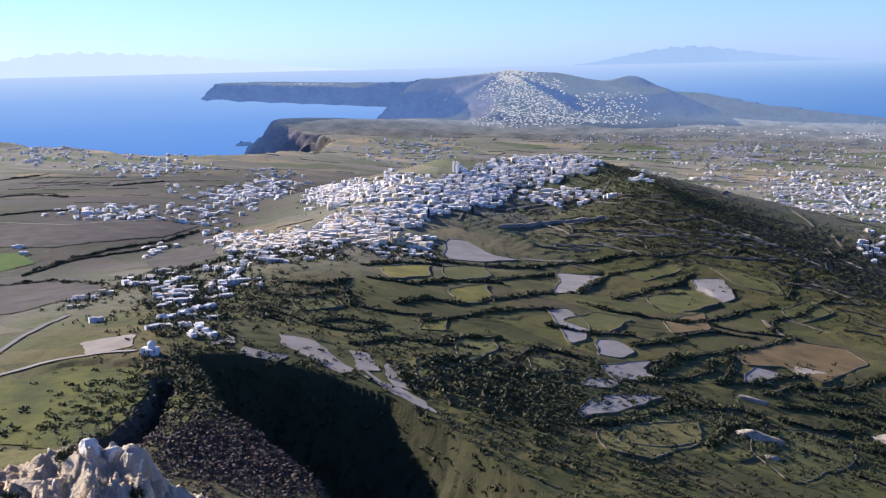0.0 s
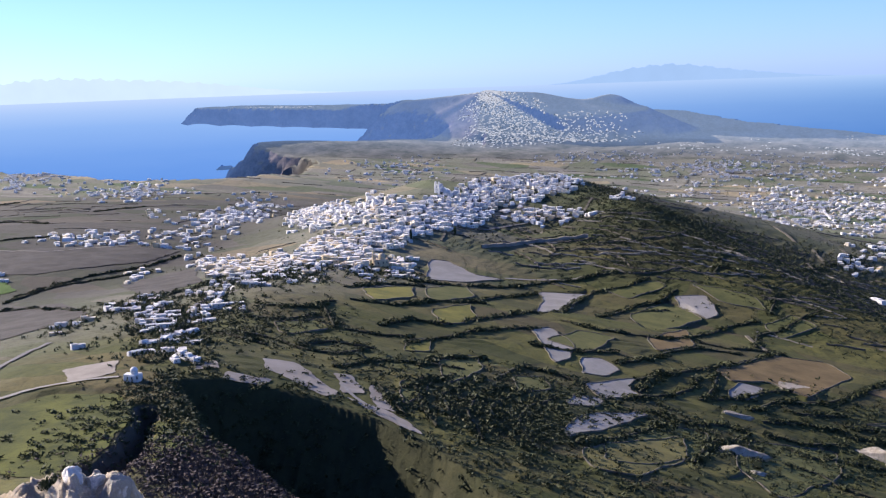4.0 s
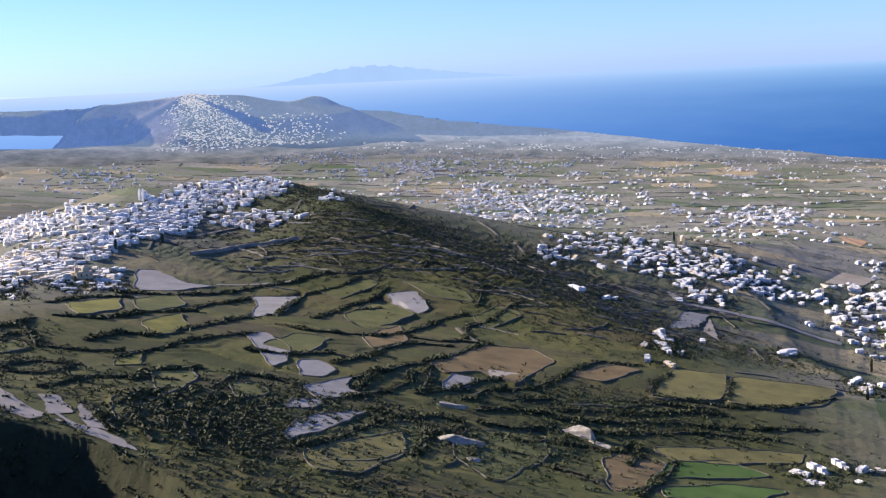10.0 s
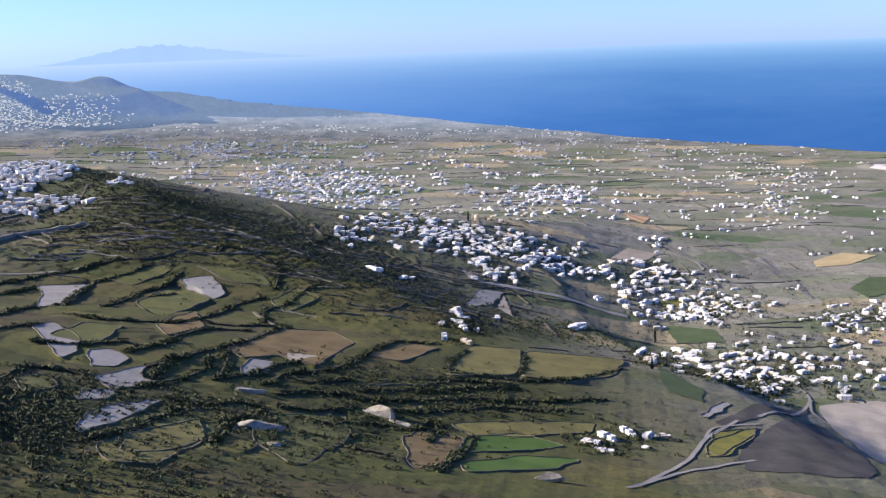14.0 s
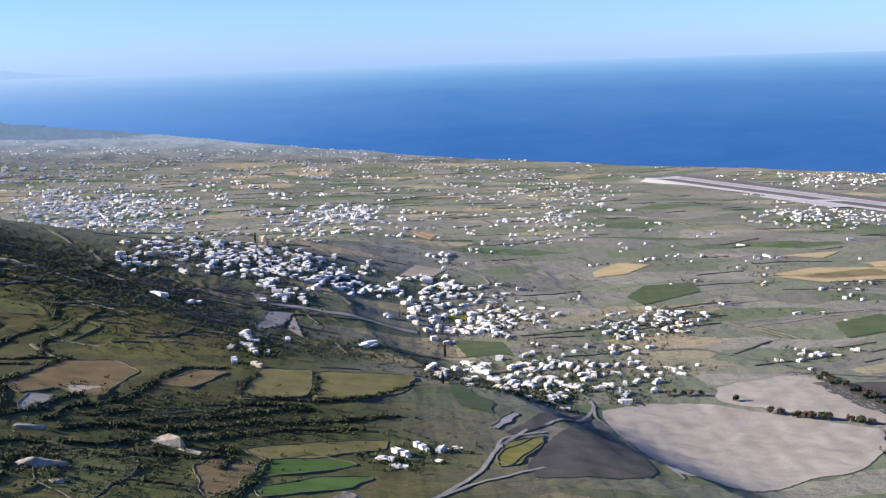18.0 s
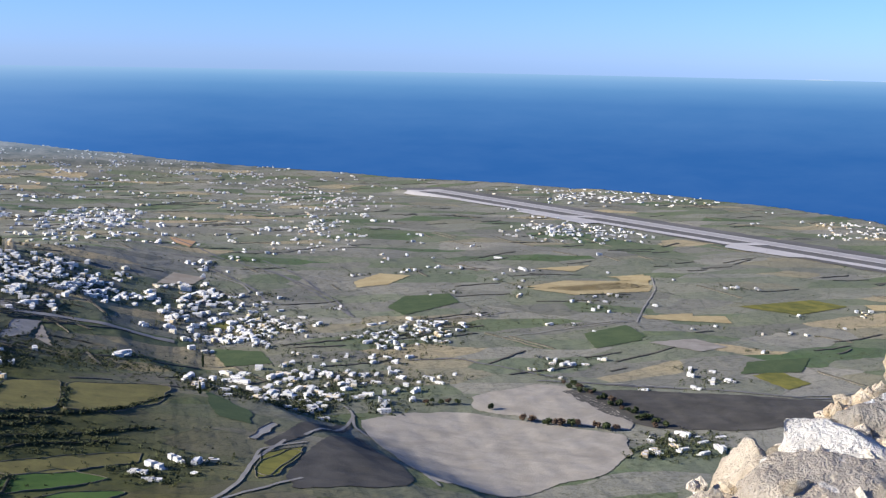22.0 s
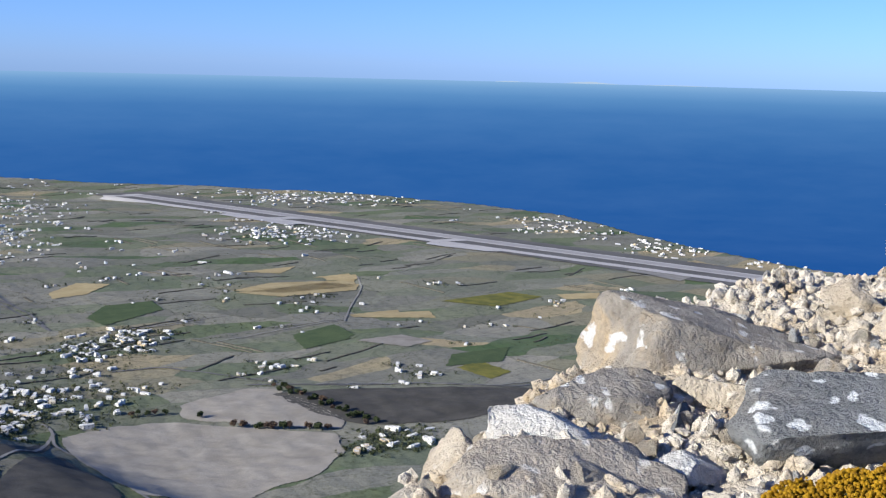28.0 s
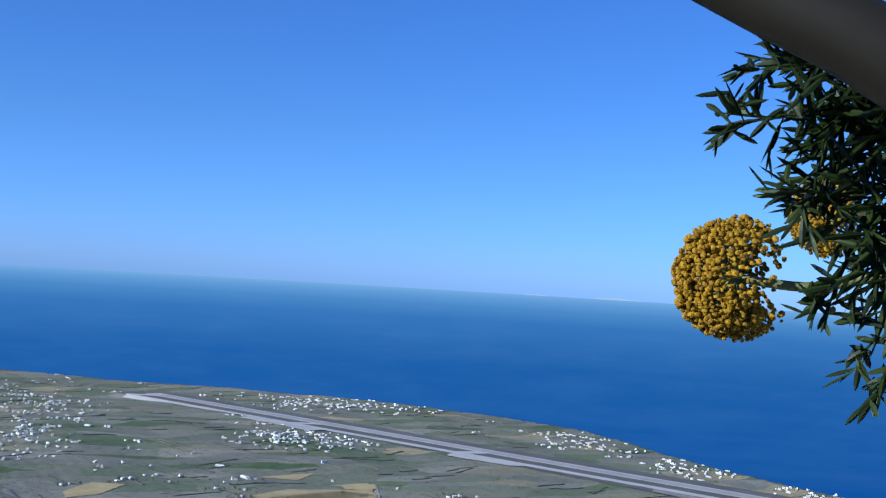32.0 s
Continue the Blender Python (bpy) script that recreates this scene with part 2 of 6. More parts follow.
def ground_shader():
    m, n, l, b = shader("ground", 0.95, 0.1)
    co = n.new("ShaderNodeTexCoord").outputs["Object"]
    flat = n.new("ShaderNodeVectorMath")
    flat.operation = "MULTIPLY"
    flat.inputs[1].default_value = (1, 1, 0)
    l.new(co, flat.inputs[0])
    bent = n.new("ShaderNodeVectorMath")
    bent.operation = "ADD"
    warp = n.new("ShaderNodeTexNoise")
    warp.inputs["Scale"].default_value = 0.006
    l.new(flat.outputs[0], warp.inputs["Vector"])
    k = n.new("ShaderNodeVectorMath")
    k.operation = "SCALE"
    k.inputs[3].default_value = 90
    l.new(warp.outputs["Color"], k.inputs[0])
    lay = n.new("ShaderNodeMapping")
    lay.inputs["Rotation"].default_value, lay.inputs["Scale"].default_value = (0, 0, 0.35), (0.62, 1.5, 1)
    l.new(flat.outputs[0], lay.inputs["Vector"])
    l.new(lay.outputs[0], bent.inputs[0])
    l.new(k.outputs[0], bent.inputs[1])

    def cells(scale, feature="F1"):
        v = n.new("ShaderNodeTexVoronoi")
        v.feature, v.voronoi_dimensions = feature, "2D"
        v.inputs["Randomness"].default_value = 0.9
        v.inputs["Scale"].default_value = scale
        l.new(bent.outputs[0], v.inputs["Vector"])
        return v
    plots, wide_plots = cells(0.0165), cells(0.0105)
    edge = cells(0.0165, "DISTANCE_TO_EDGE").outputs["Distance"]
    pick = n.new("ShaderNodeSeparateColor")
    l.new(plots.outputs["Color"], pick.inputs[0])
    pick_wide = n.new("ShaderNodeSeparateColor")
    l.new(wide_plots.outputs["Color"], pick_wide.inputs[0])
    hill = ramp(n, l, pick.outputs[0], [(0.0, (0.057, 0.065, 0.021)), (0.2, (0.092, 0.097, 0.028)), (0.4, (0.067, 0.071, 0.026)), (0.6, (0.107, 0.090, 0.039)), (0.8, (0.119, 0.116, 0.033)), (1.0, (0.087, 0.073, 0.037))])
    flatland = ramp(n, l, pick_wide.outputs[1], [(0.0, (0.163, 0.159, 0.128)), (0.18, (0.245, 0.234, 0.191)), (0.34, (0.123, 0.154, 0.076)), (0.48, (0.220, 0.214, 0.163)), (0.60, (0.078, 0.122, 0.050)), (0.72, (0.283, 0.264, 0.213)), (0.86, (0.176, 0.180, 0.133)), (1.0, (0.415, 0.331, 0.190))])
    zone = n.new("ShaderNodeAttribute")
    zone.attribute_name = "green"
    col = blend(n, l, zone.outputs["Fac"], flatland, hill)
    big = noise_of(n, l, co, 0.012, 6)
    fine = noise_of(n, l, co, 0.11, 5, 0.75)
    col = blend(n, l, spread(n, l, big, 0.4, 0.75, 0, 0.45), col, blend(n, l, zone.outputs["Fac"], (0.15, 0.15, 0.128), (0.085, 0.07, 0.038)))
    scrub = calc(n, l, "MULTIPLY", spread(n, l, fine, 0.52, 0.63, 0, 0.6), spread(n, l, noise_of(n, l, co, 0.02, 3), 0.35, 0.62, 0.25, 1))
    col = blend(n, l, scrub, col, (0.045, 0.052, 0.024))
    tuft = spread(n, l, noise_of(n, l, co, 0.38, 4, 0.8), 0.53, 0.61, 0, 0.52)
    col = blend(n, l, tuft, col, blend(n, l, zone.outputs["Fac"], (0.075, 0.075, 0.045), (0.028, 0.034, 0.014)))
    col = blend(n, l, calc(n, l, "MULTIPLY", spread(n, l, edge, 0.0, 0.03, 0.75, 0), spread(n, l, zone.outputs["Fac"], 0, 1, 0.45, 0.55)), col, (0.04, 0.042, 0.022))
    earth, shade_scrub = n.new("ShaderNodeAttribute"), n.new("ShaderNodeAttribute")
    earth.attribute_name, shade_scrub.attribute_name = "soil", "maquis"
    vines = ramp(n, l, pick_wide.outputs[0], [(0.0, (0.030, 0.029, 0.025)), (0.3, (0.055, 0.052, 0.046)), (0.5, (0.034, 0.041, 0.022)), (0.75, (0.068, 0.063, 0.055)), (1.0, (0.040, 0.038, 0.033))])
    col = blend(n, l, calc(n, l, "MULTIPLY", earth.outputs["Fac"], 0.85), col, vines)
    # this dark scrub colour also stands in for shade on hillside and gorge
    col = blend(n, l, calc(n, l, "MULTIPLY", shade_scrub.outputs["Fac"], spread(n, l, fine, 0.38, 0.62, 0.95, 0.55)), col, (0.026, 0.032, 0.014))
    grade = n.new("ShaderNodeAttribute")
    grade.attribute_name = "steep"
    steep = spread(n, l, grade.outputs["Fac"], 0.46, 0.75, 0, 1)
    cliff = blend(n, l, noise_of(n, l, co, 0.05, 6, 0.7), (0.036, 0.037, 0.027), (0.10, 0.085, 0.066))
    col = blend(n, l, calc(n, l, "MULTIPLY", steep, spread(n, l, shade_scrub.outputs["Fac"], 0, 1, 1, 0.18)), col, cliff)
    # distance haze painted in: colours turn pale blue-grey beyond 4.6 km
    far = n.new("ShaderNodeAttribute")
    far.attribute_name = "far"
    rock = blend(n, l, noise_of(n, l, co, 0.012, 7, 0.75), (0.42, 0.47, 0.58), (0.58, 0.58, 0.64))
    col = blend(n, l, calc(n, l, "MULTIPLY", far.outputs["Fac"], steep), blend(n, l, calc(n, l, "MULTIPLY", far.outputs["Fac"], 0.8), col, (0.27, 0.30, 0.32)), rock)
    l.new(col, b.inputs["Base Color"])
    bumps(n, l, b, fine, 1.2, 0.8)
    return m


def sea_shader():
    m, n, l, b = shader("sea_water", 0.35, 0.3)
    co = n.new("ShaderNodeTexCoord").outputs["Object"]
    c = blend(n, l, noise_of(n, l, co, 0.004, 5), (0.012, 0.085, 0.31), (0.018, 0.11, 0.37))
    l.new(c, b.inputs["Base Color"])
    return m


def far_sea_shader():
    """Glowing far sea, haze painted in by angle under the horizon and by bearing."""
    m, n, l, b = shader("far_sea_haze_glow", 1.0, 0.0)
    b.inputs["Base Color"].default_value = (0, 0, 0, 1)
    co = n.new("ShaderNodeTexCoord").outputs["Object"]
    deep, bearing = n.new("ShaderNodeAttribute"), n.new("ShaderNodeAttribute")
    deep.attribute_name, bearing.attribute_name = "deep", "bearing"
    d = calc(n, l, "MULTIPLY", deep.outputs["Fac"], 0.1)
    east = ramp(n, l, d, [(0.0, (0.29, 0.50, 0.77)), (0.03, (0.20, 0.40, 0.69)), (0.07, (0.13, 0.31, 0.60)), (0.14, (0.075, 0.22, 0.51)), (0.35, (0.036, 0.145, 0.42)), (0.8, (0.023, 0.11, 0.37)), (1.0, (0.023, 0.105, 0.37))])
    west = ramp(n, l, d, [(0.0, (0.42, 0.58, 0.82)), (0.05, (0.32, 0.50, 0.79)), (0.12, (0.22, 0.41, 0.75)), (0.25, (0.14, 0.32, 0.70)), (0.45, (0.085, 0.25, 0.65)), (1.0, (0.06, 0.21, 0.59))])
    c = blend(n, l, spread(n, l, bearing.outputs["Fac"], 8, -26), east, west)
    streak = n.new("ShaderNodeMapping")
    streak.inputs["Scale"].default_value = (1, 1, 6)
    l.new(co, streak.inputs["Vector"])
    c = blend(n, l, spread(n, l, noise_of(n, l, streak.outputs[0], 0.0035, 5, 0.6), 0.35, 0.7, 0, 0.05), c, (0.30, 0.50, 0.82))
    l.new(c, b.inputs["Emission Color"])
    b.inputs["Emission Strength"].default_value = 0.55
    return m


def field_shader(name, dark, light, rows=0.0, turn=0.0, tufts=(0.06, 0.07, 0.03), cover=0.35):
    """Tilled or grazed soil: blotches, fine grain, tufts of weed and plough rows."""
    m, n, l, b = shader(name, 0.95, 0.1)
    co = n.new("ShaderNodeTexCoord").outputs["Object"]
    c = ramp(n, l, noise_of(n, l, co, 0.03, 7, 0.65, 0.4), [(0.36, dark), (0.64, light)])
    c = blend(n, l, spread(n, l, noise_of(n, l, co, 0.35, 6, 0.8), 0.5, 0.72, 0, cover), c, tufts)
    if rows:
        w = n.new("ShaderNodeTexWave")
        w.inputs["Scale"].default_value, w.inputs["Distortion"].default_value, w.inputs["Detail"].default_value = rows, 1.5, 2.0
        t = n.new("ShaderNodeMapping")
        t.inputs["Rotation"].default_value = (0, 0, radians(turn))
        l.new(co, t.inputs["Vector"])
        l.new(t.outputs[0], w.inputs["Vector"])
        c = blend(n, l, spread(n, l, w.outputs["Fac"], 0.3, 0.9, 0, 0.28), c, tuple(v * 0.6 for v in dark))
    l.new(c, b.inputs["Base Color"])
    bumps(n, l, b, noise_of(n, l, co, 0.5, 4), 0.5, 0.6)
    return m


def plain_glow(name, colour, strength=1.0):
    """Self-glowing colour standing for light and haze on far islands, cloud and ridge houses."""
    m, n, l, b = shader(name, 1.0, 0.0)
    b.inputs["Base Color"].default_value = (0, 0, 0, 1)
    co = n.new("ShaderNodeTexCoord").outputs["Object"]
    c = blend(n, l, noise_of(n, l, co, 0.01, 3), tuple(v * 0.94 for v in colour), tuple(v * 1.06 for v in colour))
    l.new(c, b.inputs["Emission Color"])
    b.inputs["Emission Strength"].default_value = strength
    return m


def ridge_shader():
    """The far caldera ridge, blue haze painted as a glow that grows with distance."""
    m, n, l, b = shader("far_ridge_haze_glow", 1.0, 0.0)
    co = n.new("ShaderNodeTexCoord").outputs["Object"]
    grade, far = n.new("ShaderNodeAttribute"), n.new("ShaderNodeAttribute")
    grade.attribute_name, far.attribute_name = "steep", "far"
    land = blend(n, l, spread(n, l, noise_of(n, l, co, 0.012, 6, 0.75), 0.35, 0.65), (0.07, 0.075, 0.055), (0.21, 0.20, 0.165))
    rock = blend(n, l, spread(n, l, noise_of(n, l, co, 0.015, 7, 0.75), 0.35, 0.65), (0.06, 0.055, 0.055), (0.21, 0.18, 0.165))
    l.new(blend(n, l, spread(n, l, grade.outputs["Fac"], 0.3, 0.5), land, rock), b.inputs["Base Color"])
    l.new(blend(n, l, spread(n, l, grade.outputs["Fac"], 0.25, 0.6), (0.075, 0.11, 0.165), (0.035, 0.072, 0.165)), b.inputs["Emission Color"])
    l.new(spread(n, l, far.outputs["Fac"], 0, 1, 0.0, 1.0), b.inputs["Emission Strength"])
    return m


def leaf_shader(name, dark, light, rough=0.75):
    m, n, l, b = shader(name, rough, 0.2)
    rnd = n.new("ShaderNodeNewGeometry").outputs["Random Per Island"]
    co = n.new("ShaderNodeTexCoord").outputs["Object"]
    c = ramp(n, l, rnd, [(0.0, dark), (1.0, light)])
    c = blend(n, l, spread(n, l, noise_of(n, l, co, 2.5, 4), 0.4, 0.7, 0, 0.4), c, tuple(v * 0.6 for v in dark))
    l.new(c, b.inputs["Base Color"])
    return m


def rock_shader(name, dark, light, lichen, spots, stain):
    """Weathered limestone: grain, cracks, pale lichen spots and ochre stains."""
    m, n, l, b = shader(name, 0.92, 0.2)
    co = n.new("ShaderNodeTexCoord").outputs["Object"]
    big, mid, fine = noise_of(n, l, co, 3.0, 6, 0.65, 0.5), noise_of(n, l, co, 14.0, 6, 0.7), noise_of(n, l, co, 70.0, 4, 0.7)
    c = ramp(n, l, big, [(0.3, dark), (0.7, light)])
    c = blend(n, l, spread(n, l, noise_of(n, l, co, 2.1, 4, 0.6, 1.0), 0.5, 0.68, 0, 0.85), c, stain)
    c = blend(n, l, spread(n, l, mid, 0.48, 0.66, 0, 0.5), c, tuple(v * 0.5 for v in dark))
    v = n.new("ShaderNodeTexVoronoi")
    v.inputs["Scale"].default_value = 9.0
    warp = n.new("ShaderNodeVectorMath")
    warp.operation = "ADD"
    k = n.new("ShaderNodeTexNoise")
    k.inputs["Scale"].default_value, k.inputs["Detail"].default_value = 11.0, 4
    l.new(co, k.inputs["Vector"])
    s = n.new("ShaderNodeVectorMath")
    s.operation = "SCALE"
    s.inputs[3].default_value = 0.16
    l.new(k.outputs["Color"], s.inputs[0])
    l.new(co, warp.inputs[0])
    l.new(s.outputs[0], warp.inputs[1])
    l.new(warp.outputs[0], v.inputs["Vector"])
    c = blend(n, l, spread(n, l, v.outputs["Distance"], spots, spots - 0.08, 0, 0.95), c, lichen)
    c = blend(n, l, spread(n, l, fine, 0.4, 0.7, 0, 0.3), c, tuple(x * 0.45 for x in dark))
    rnd = n.new("ShaderNodeObjectInfo").outputs["Random"]
    c = blend(n, l, spread(n, l, rnd, 0, 1, 0, 0.35), c, tuple(x * 0.8 for x in stain))
    l.new(c, b.inputs["Base Color"])
    bumps(n, l, b, calc(n, l, "ADD", calc(n, l, "MULTIPLY", mid, 1.0), calc(n, l, "MULTIPLY", fine, 0.4)), 0.05, 1.0)
    return m


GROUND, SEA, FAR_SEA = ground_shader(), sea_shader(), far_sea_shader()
WHITE = grainy("whitewash", (0.74, 0.73, 0.70), (0.84, 0.83, 0.80), 0.35, 3.0, 0.85, 0.0, 0.2, 0.6, (0.46, 0.42, 0.36))
CREAM = grainy("ochre_render", (0.58, 0.46, 0.28), (0.68, 0.56, 0.38), 0.4, 3.0)
WARM = grainy("warm_white_render", (0.68, 0.62, 0.50), (0.78, 0.72, 0.60), 0.4, 3.0, vary=0.4, hue=(0.62, 0.50, 0.32))
ROOF = grainy("flat_roof", (0.64, 0.62, 0.59), (0.80, 0.78, 0.75), 0.3, 2.0, vary=0.4, hue=(0.35, 0.32, 0.29))
GLASS = grainy("dark_window", (0.03, 0.035, 0.045), (0.05, 0.06, 0.075), 1.0, 5.0, 0.25, 0, 0.5)
DOOR = grainy("painted_door", (0.05, 0.10, 0.20), (0.08, 0.14, 0.26), 1.0, 5.0, 0.5, 0, 0.4, 0.8, (0.13, 0.08, 0.05))
BLUE = grainy("blue_dome", (0.04, 0.13, 0.38), (0.06, 0.18, 0.46), 0.5, 4.0, 0.5)
STONE = grainy("field_stone", (0.075, 0.07, 0.05), (0.17, 0.15, 0.115), 0.15, 1.2, 0.95, 0.05)
BANK = grainy("overgrown_earth_bank", (0.026, 0.029, 0.014), (0.058, 0.053, 0.034), 0.15, 1.2, 0.95, 0.05)
ASPHALT = grainy("worn_asphalt", (0.13, 0.127, 0.123), (0.19, 0.183, 0.176), 0.02, 0.4)
TAXI = grainy("pale_concrete", (0.45, 0.425, 0.40), (0.55, 0.52, 0.49), 0.02, 0.3)
WORN = grainy("worn_concrete", (0.33, 0.315, 0.30), (0.41, 0.39, 0.37), 0.02, 0.3)
GRAVEL = grainy("pale_gravel", (0.23, 0.215, 0.19), (0.33, 0.31, 0.275), 0.05, 0.6)
CHALK = grainy("pumice_cliff", (0.22, 0.19, 0.14), (0.52, 0.48, 0.40), 0.16, 0.8, 0.95, 0.6)
TERRACE_STONE = grainy("terrace_wall_stone", (0.17, 0.155, 0.125), (0.30, 0.275, 0.225), 0.1, 0.9, 0.95, 0.1)
FIELDS = {
    "grey": field_shader("pale_tilled_soil", (0.25, 0.235, 0.205), (0.34, 0.32, 0.285), 0.35, 30, cover=0.25),
    "tan": field_shader("bare_sand", (0.33, 0.27, 0.19), (0.42, 0.36, 0.27), cover=0.15),
    "brown": field_shader("rusty_grass", (0.13, 0.095, 0.045), (0.22, 0.155, 0.07), tufts=(0.08, 0.075, 0.03), cover=0.6),
    "yellow": field_shader("flowering_weeds", (0.10, 0.105, 0.03), (0.21, 0.19, 0.045), tufts=(0.07, 0.08, 0.025), cover=0.6),
    "meadow": field_shader("rough_grass", (0.075, 0.085, 0.03), (0.15, 0.145, 0.05), tufts=(0.05, 0.055, 0.022), cover=0.6),
    "dirt": field_shader("grey_dirt", (0.23, 0.205, 0.17), (0.32, 0.29, 0.25), cover=0.12),
    "slope": field_shader("grassy_slope", (0.044, 0.054, 0.016), (0.100, 0.108, 0.024), tufts=(0.030, 0.036, 0.013), cover=0.65),
    "soil": field_shader("dark_vineyard_soil", (0.060, 0.056, 0.050), (0.098, 0.091, 0.080), 0.3, 70, cover=0.3),
    "green": field_shader("young_barley", (0.055, 0.105, 0.022), (0.092, 0.15, 0.034), 0.2, 20, tufts=(0.06, 0.10, 0.025)),
    "olive": field_shader("mown_hay_field", (0.12, 0.11, 0.042), (0.20, 0.175, 0.06), tufts=(0.08, 0.085, 0.03), cover=0.55),
    "dark": field_shader("green_crop", (0.060, 0.086, 0.040), (0.088, 0.115, 0.052), 0.25, 55, tufts=(0.04, 0.06, 0.03)),
    "big": field_shader("fallow_field", (0.28, 0.25, 0.205), (0.37, 0.335, 0.28), 0.15, 75, tufts=(0.17, 0.16, 0.11), cover=0.3),
    "ochre": field_shader("straw_stubble", (0.36, 0.28, 0.14), (0.46, 0.37, 0.20), 0.2, 60, tufts=(0.25, 0.22, 0.11), cover=0.2),
    "orange": field_shader("orange_earth", (0.38, 0.23, 0.12), (0.46, 0.29, 0.16), cover=0.15),
}
LEAF = leaf_shader("scrub_leaves", (0.030, 0.040, 0.016), (0.080, 0.088, 0.035))
TREE_LEAF = leaf_shader("tree_leaves", (0.030, 0.045, 0.018), (0.075, 0.09, 0.035))
BARE = leaf_shader("brownish_leaves", (0.10, 0.065, 0.045), (0.17, 0.12, 0.08))
BARK = grainy("bark", (0.09, 0.07, 0.05), (0.16, 0.13, 0.10), 2.0, 12.0, 0.95, 0.02)
RIDGE = ridge_shader()
# far ridge walls glow: the sunlight on them is put into emission
FAR_WHITE = plain_glow("far_walls_sun_glow", (0.37, 0.41, 0.46), 0.74)
ISLAND_BLUE = plain_glow("far_island_haze_glow", (0.215, 0.345, 0.53), 0.80)
ISLAND_PALE = plain_glow("pale_island_haze_glow", (0.375, 0.50, 0.68), 0.80)
CLOUD = plain_glow("far_cloud_glow", (0.50, 0.62, 0.76), 0.62)

# ---- helpers for things ----
def mesh_of(name, verts, faces, material=None, smooth=False):
    me = bpy.data.meshes.new(name)
    me.from_pydata([tuple(map(float, v)) for v in verts], [], [tuple(map(int, f)) for f in faces])
    if material:
        me.materials.append(material)
    if smooth:
        me.shade_smooth()
    return me


def part(name, bm, material, parent=None, label=""):
    """One mesh object out of a bmesh (or a ready mesh), under a thing."""
    if isinstance(bm, bpy.types.Mesh):
        me = bm
    else:
        me = bpy.data.meshes.new(name)
        bm.to_mesh(me)
        bm.free()
    if material and not me.materials:
        me.materials.append(material)
    ob = new(name, me)
    ob.parent = parent
    return tagged(ob, label)


def grid_mesh(name, p, material, wrap=False):
    """A sheet out of an array of rows x columns x 3."""
    nr, nc = p.shape[:2]
    i = np.arange(nr * nc).reshape(nr, nc)
    j = np.hstack((i, i[:, :1])) if wrap else i
    q = np.stack((j[:-1, :-1], j[:-1, 1:], j[1:, 1:], j[1:, :-1]), -1).reshape(-1, 4)
    me = bpy.data.meshes.new(name)
    me.vertices.add(nr * nc)
    me.vertices.foreach_set("co", p.reshape(-1).astype(np.float32))
    me.loops.add(q.size)
    me.loops.foreach_set("vertex_index", q.reshape(-1).astype(np.int32))
    me.polygons.add(len(q))
    me.polygons.foreach_set("loop_start", np.arange(0, q.size, 4, dtype=np.int32))
    me.materials.append(material)
    me.update(calc_edges=True)
    me.shade_smooth()
    return me


def attribute(me, name, values):
    a = me.attributes.new(name, "FLOAT", "POINT")
    a.data.foreach_set("value", np.asarray(values, np.float32).reshape(-1))


# ---- plots of land: kind and outline ----
PLOTS = []


def rounded(outline):
    """Cuts the corners of an outline once, as plots on slopes have them."""
    out = []
    for a, b in zip(outline, outline[1:] + outline[:1]):
        long = math.hypot(b[0] - a[0], b[1] - a[1])
        k = max(1, min(4, int(long / 13)))
        for i in range(k + 1):
            u = 0.07 + 0.86 * i / k
            x, y = a[0] + (b[0] - a[0]) * u, a[1] + (b[1] - a[1]) * u
            w = min(2.6, 0.05 * long) * math.sin(x * 0.13 + 2.0 * math.sin(y * 0.11)) if 0 < i < k else 0.0
            out.append((x - w * (b[1] - a[1]) / long, y + w * (b[0] - a[0]) / long))
    return out


def field(kind, *outline):
    outline = rounded(list(outline)) if math.hypot(*outline[0]) < 1500 else list(outline)
    PLOTS.append((kind, outline))
    if kind in ("big", "soil"):
        return
    level_plot(outline, 3.0 if kind in ("grey", "meadow", "yellow", "brown", "olive", "green") else 9.0)


field('grey', (-671, 1281), (-655, 1298), (-599, 1259), (-568, 1273), (-589, 1207), (-623, 1174))
field('grey', (-516, 1255), (-474, 1315), (-443, 1137), (-457, 1101), (-486, 1196))
field('grey', (-418, 993), (-411, 1024), (-374, 986), (-352, 925), (-355, 896), (-381, 936))
field('grey', (-348, 938), (-336, 956), (-311, 934), (-312, 901), (-330, 890))
field('grey', (-316, 858), (-303, 902), (-294, 926), (-285, 879), (-271, 876), (-291, 829))
field('grey', (-310, 817), (-290, 832), (-284, 795), (-300, 775))
field('grey', (-271, 692), (-281, 752), (-261, 829), (-253, 824), (-256, 741), (-264, 686))
field('grey', (-381, 1341), (-347, 1365), (-319, 1312), (-328, 1291), (-363, 1315))
field('grey', (-228, 969), (-227, 1005), (-206, 1009), (-206, 974), (-221, 946))
field('tan', (-202, 1050), (-174, 1058), (-194, 1020))
field('brown', (-255, 1029), (-232, 1159), (-184, 1194), (-151, 1151), (-169, 1013), (-209, 1037), (-233, 1000))
field('brown', (-339, 1097), (-332, 1215), (-295, 1119), (-310, 1038))
field('yellow', (-612, 1012), (-603, 1110), (-554, 1020), (-557, 946))
field('yellow', (-511, 972), (-508, 1054), (-464, 973), (-469, 914))
field('yellow', (-463, 834), (-456, 867), (-432, 820), (-447, 800))
field('meadow', (-589, 1110), (-586, 1201), (-536, 1126), (-535, 1019))
field('meadow', (-461, 1323), (-415, 1386), (-397, 1375), (-425, 1308))
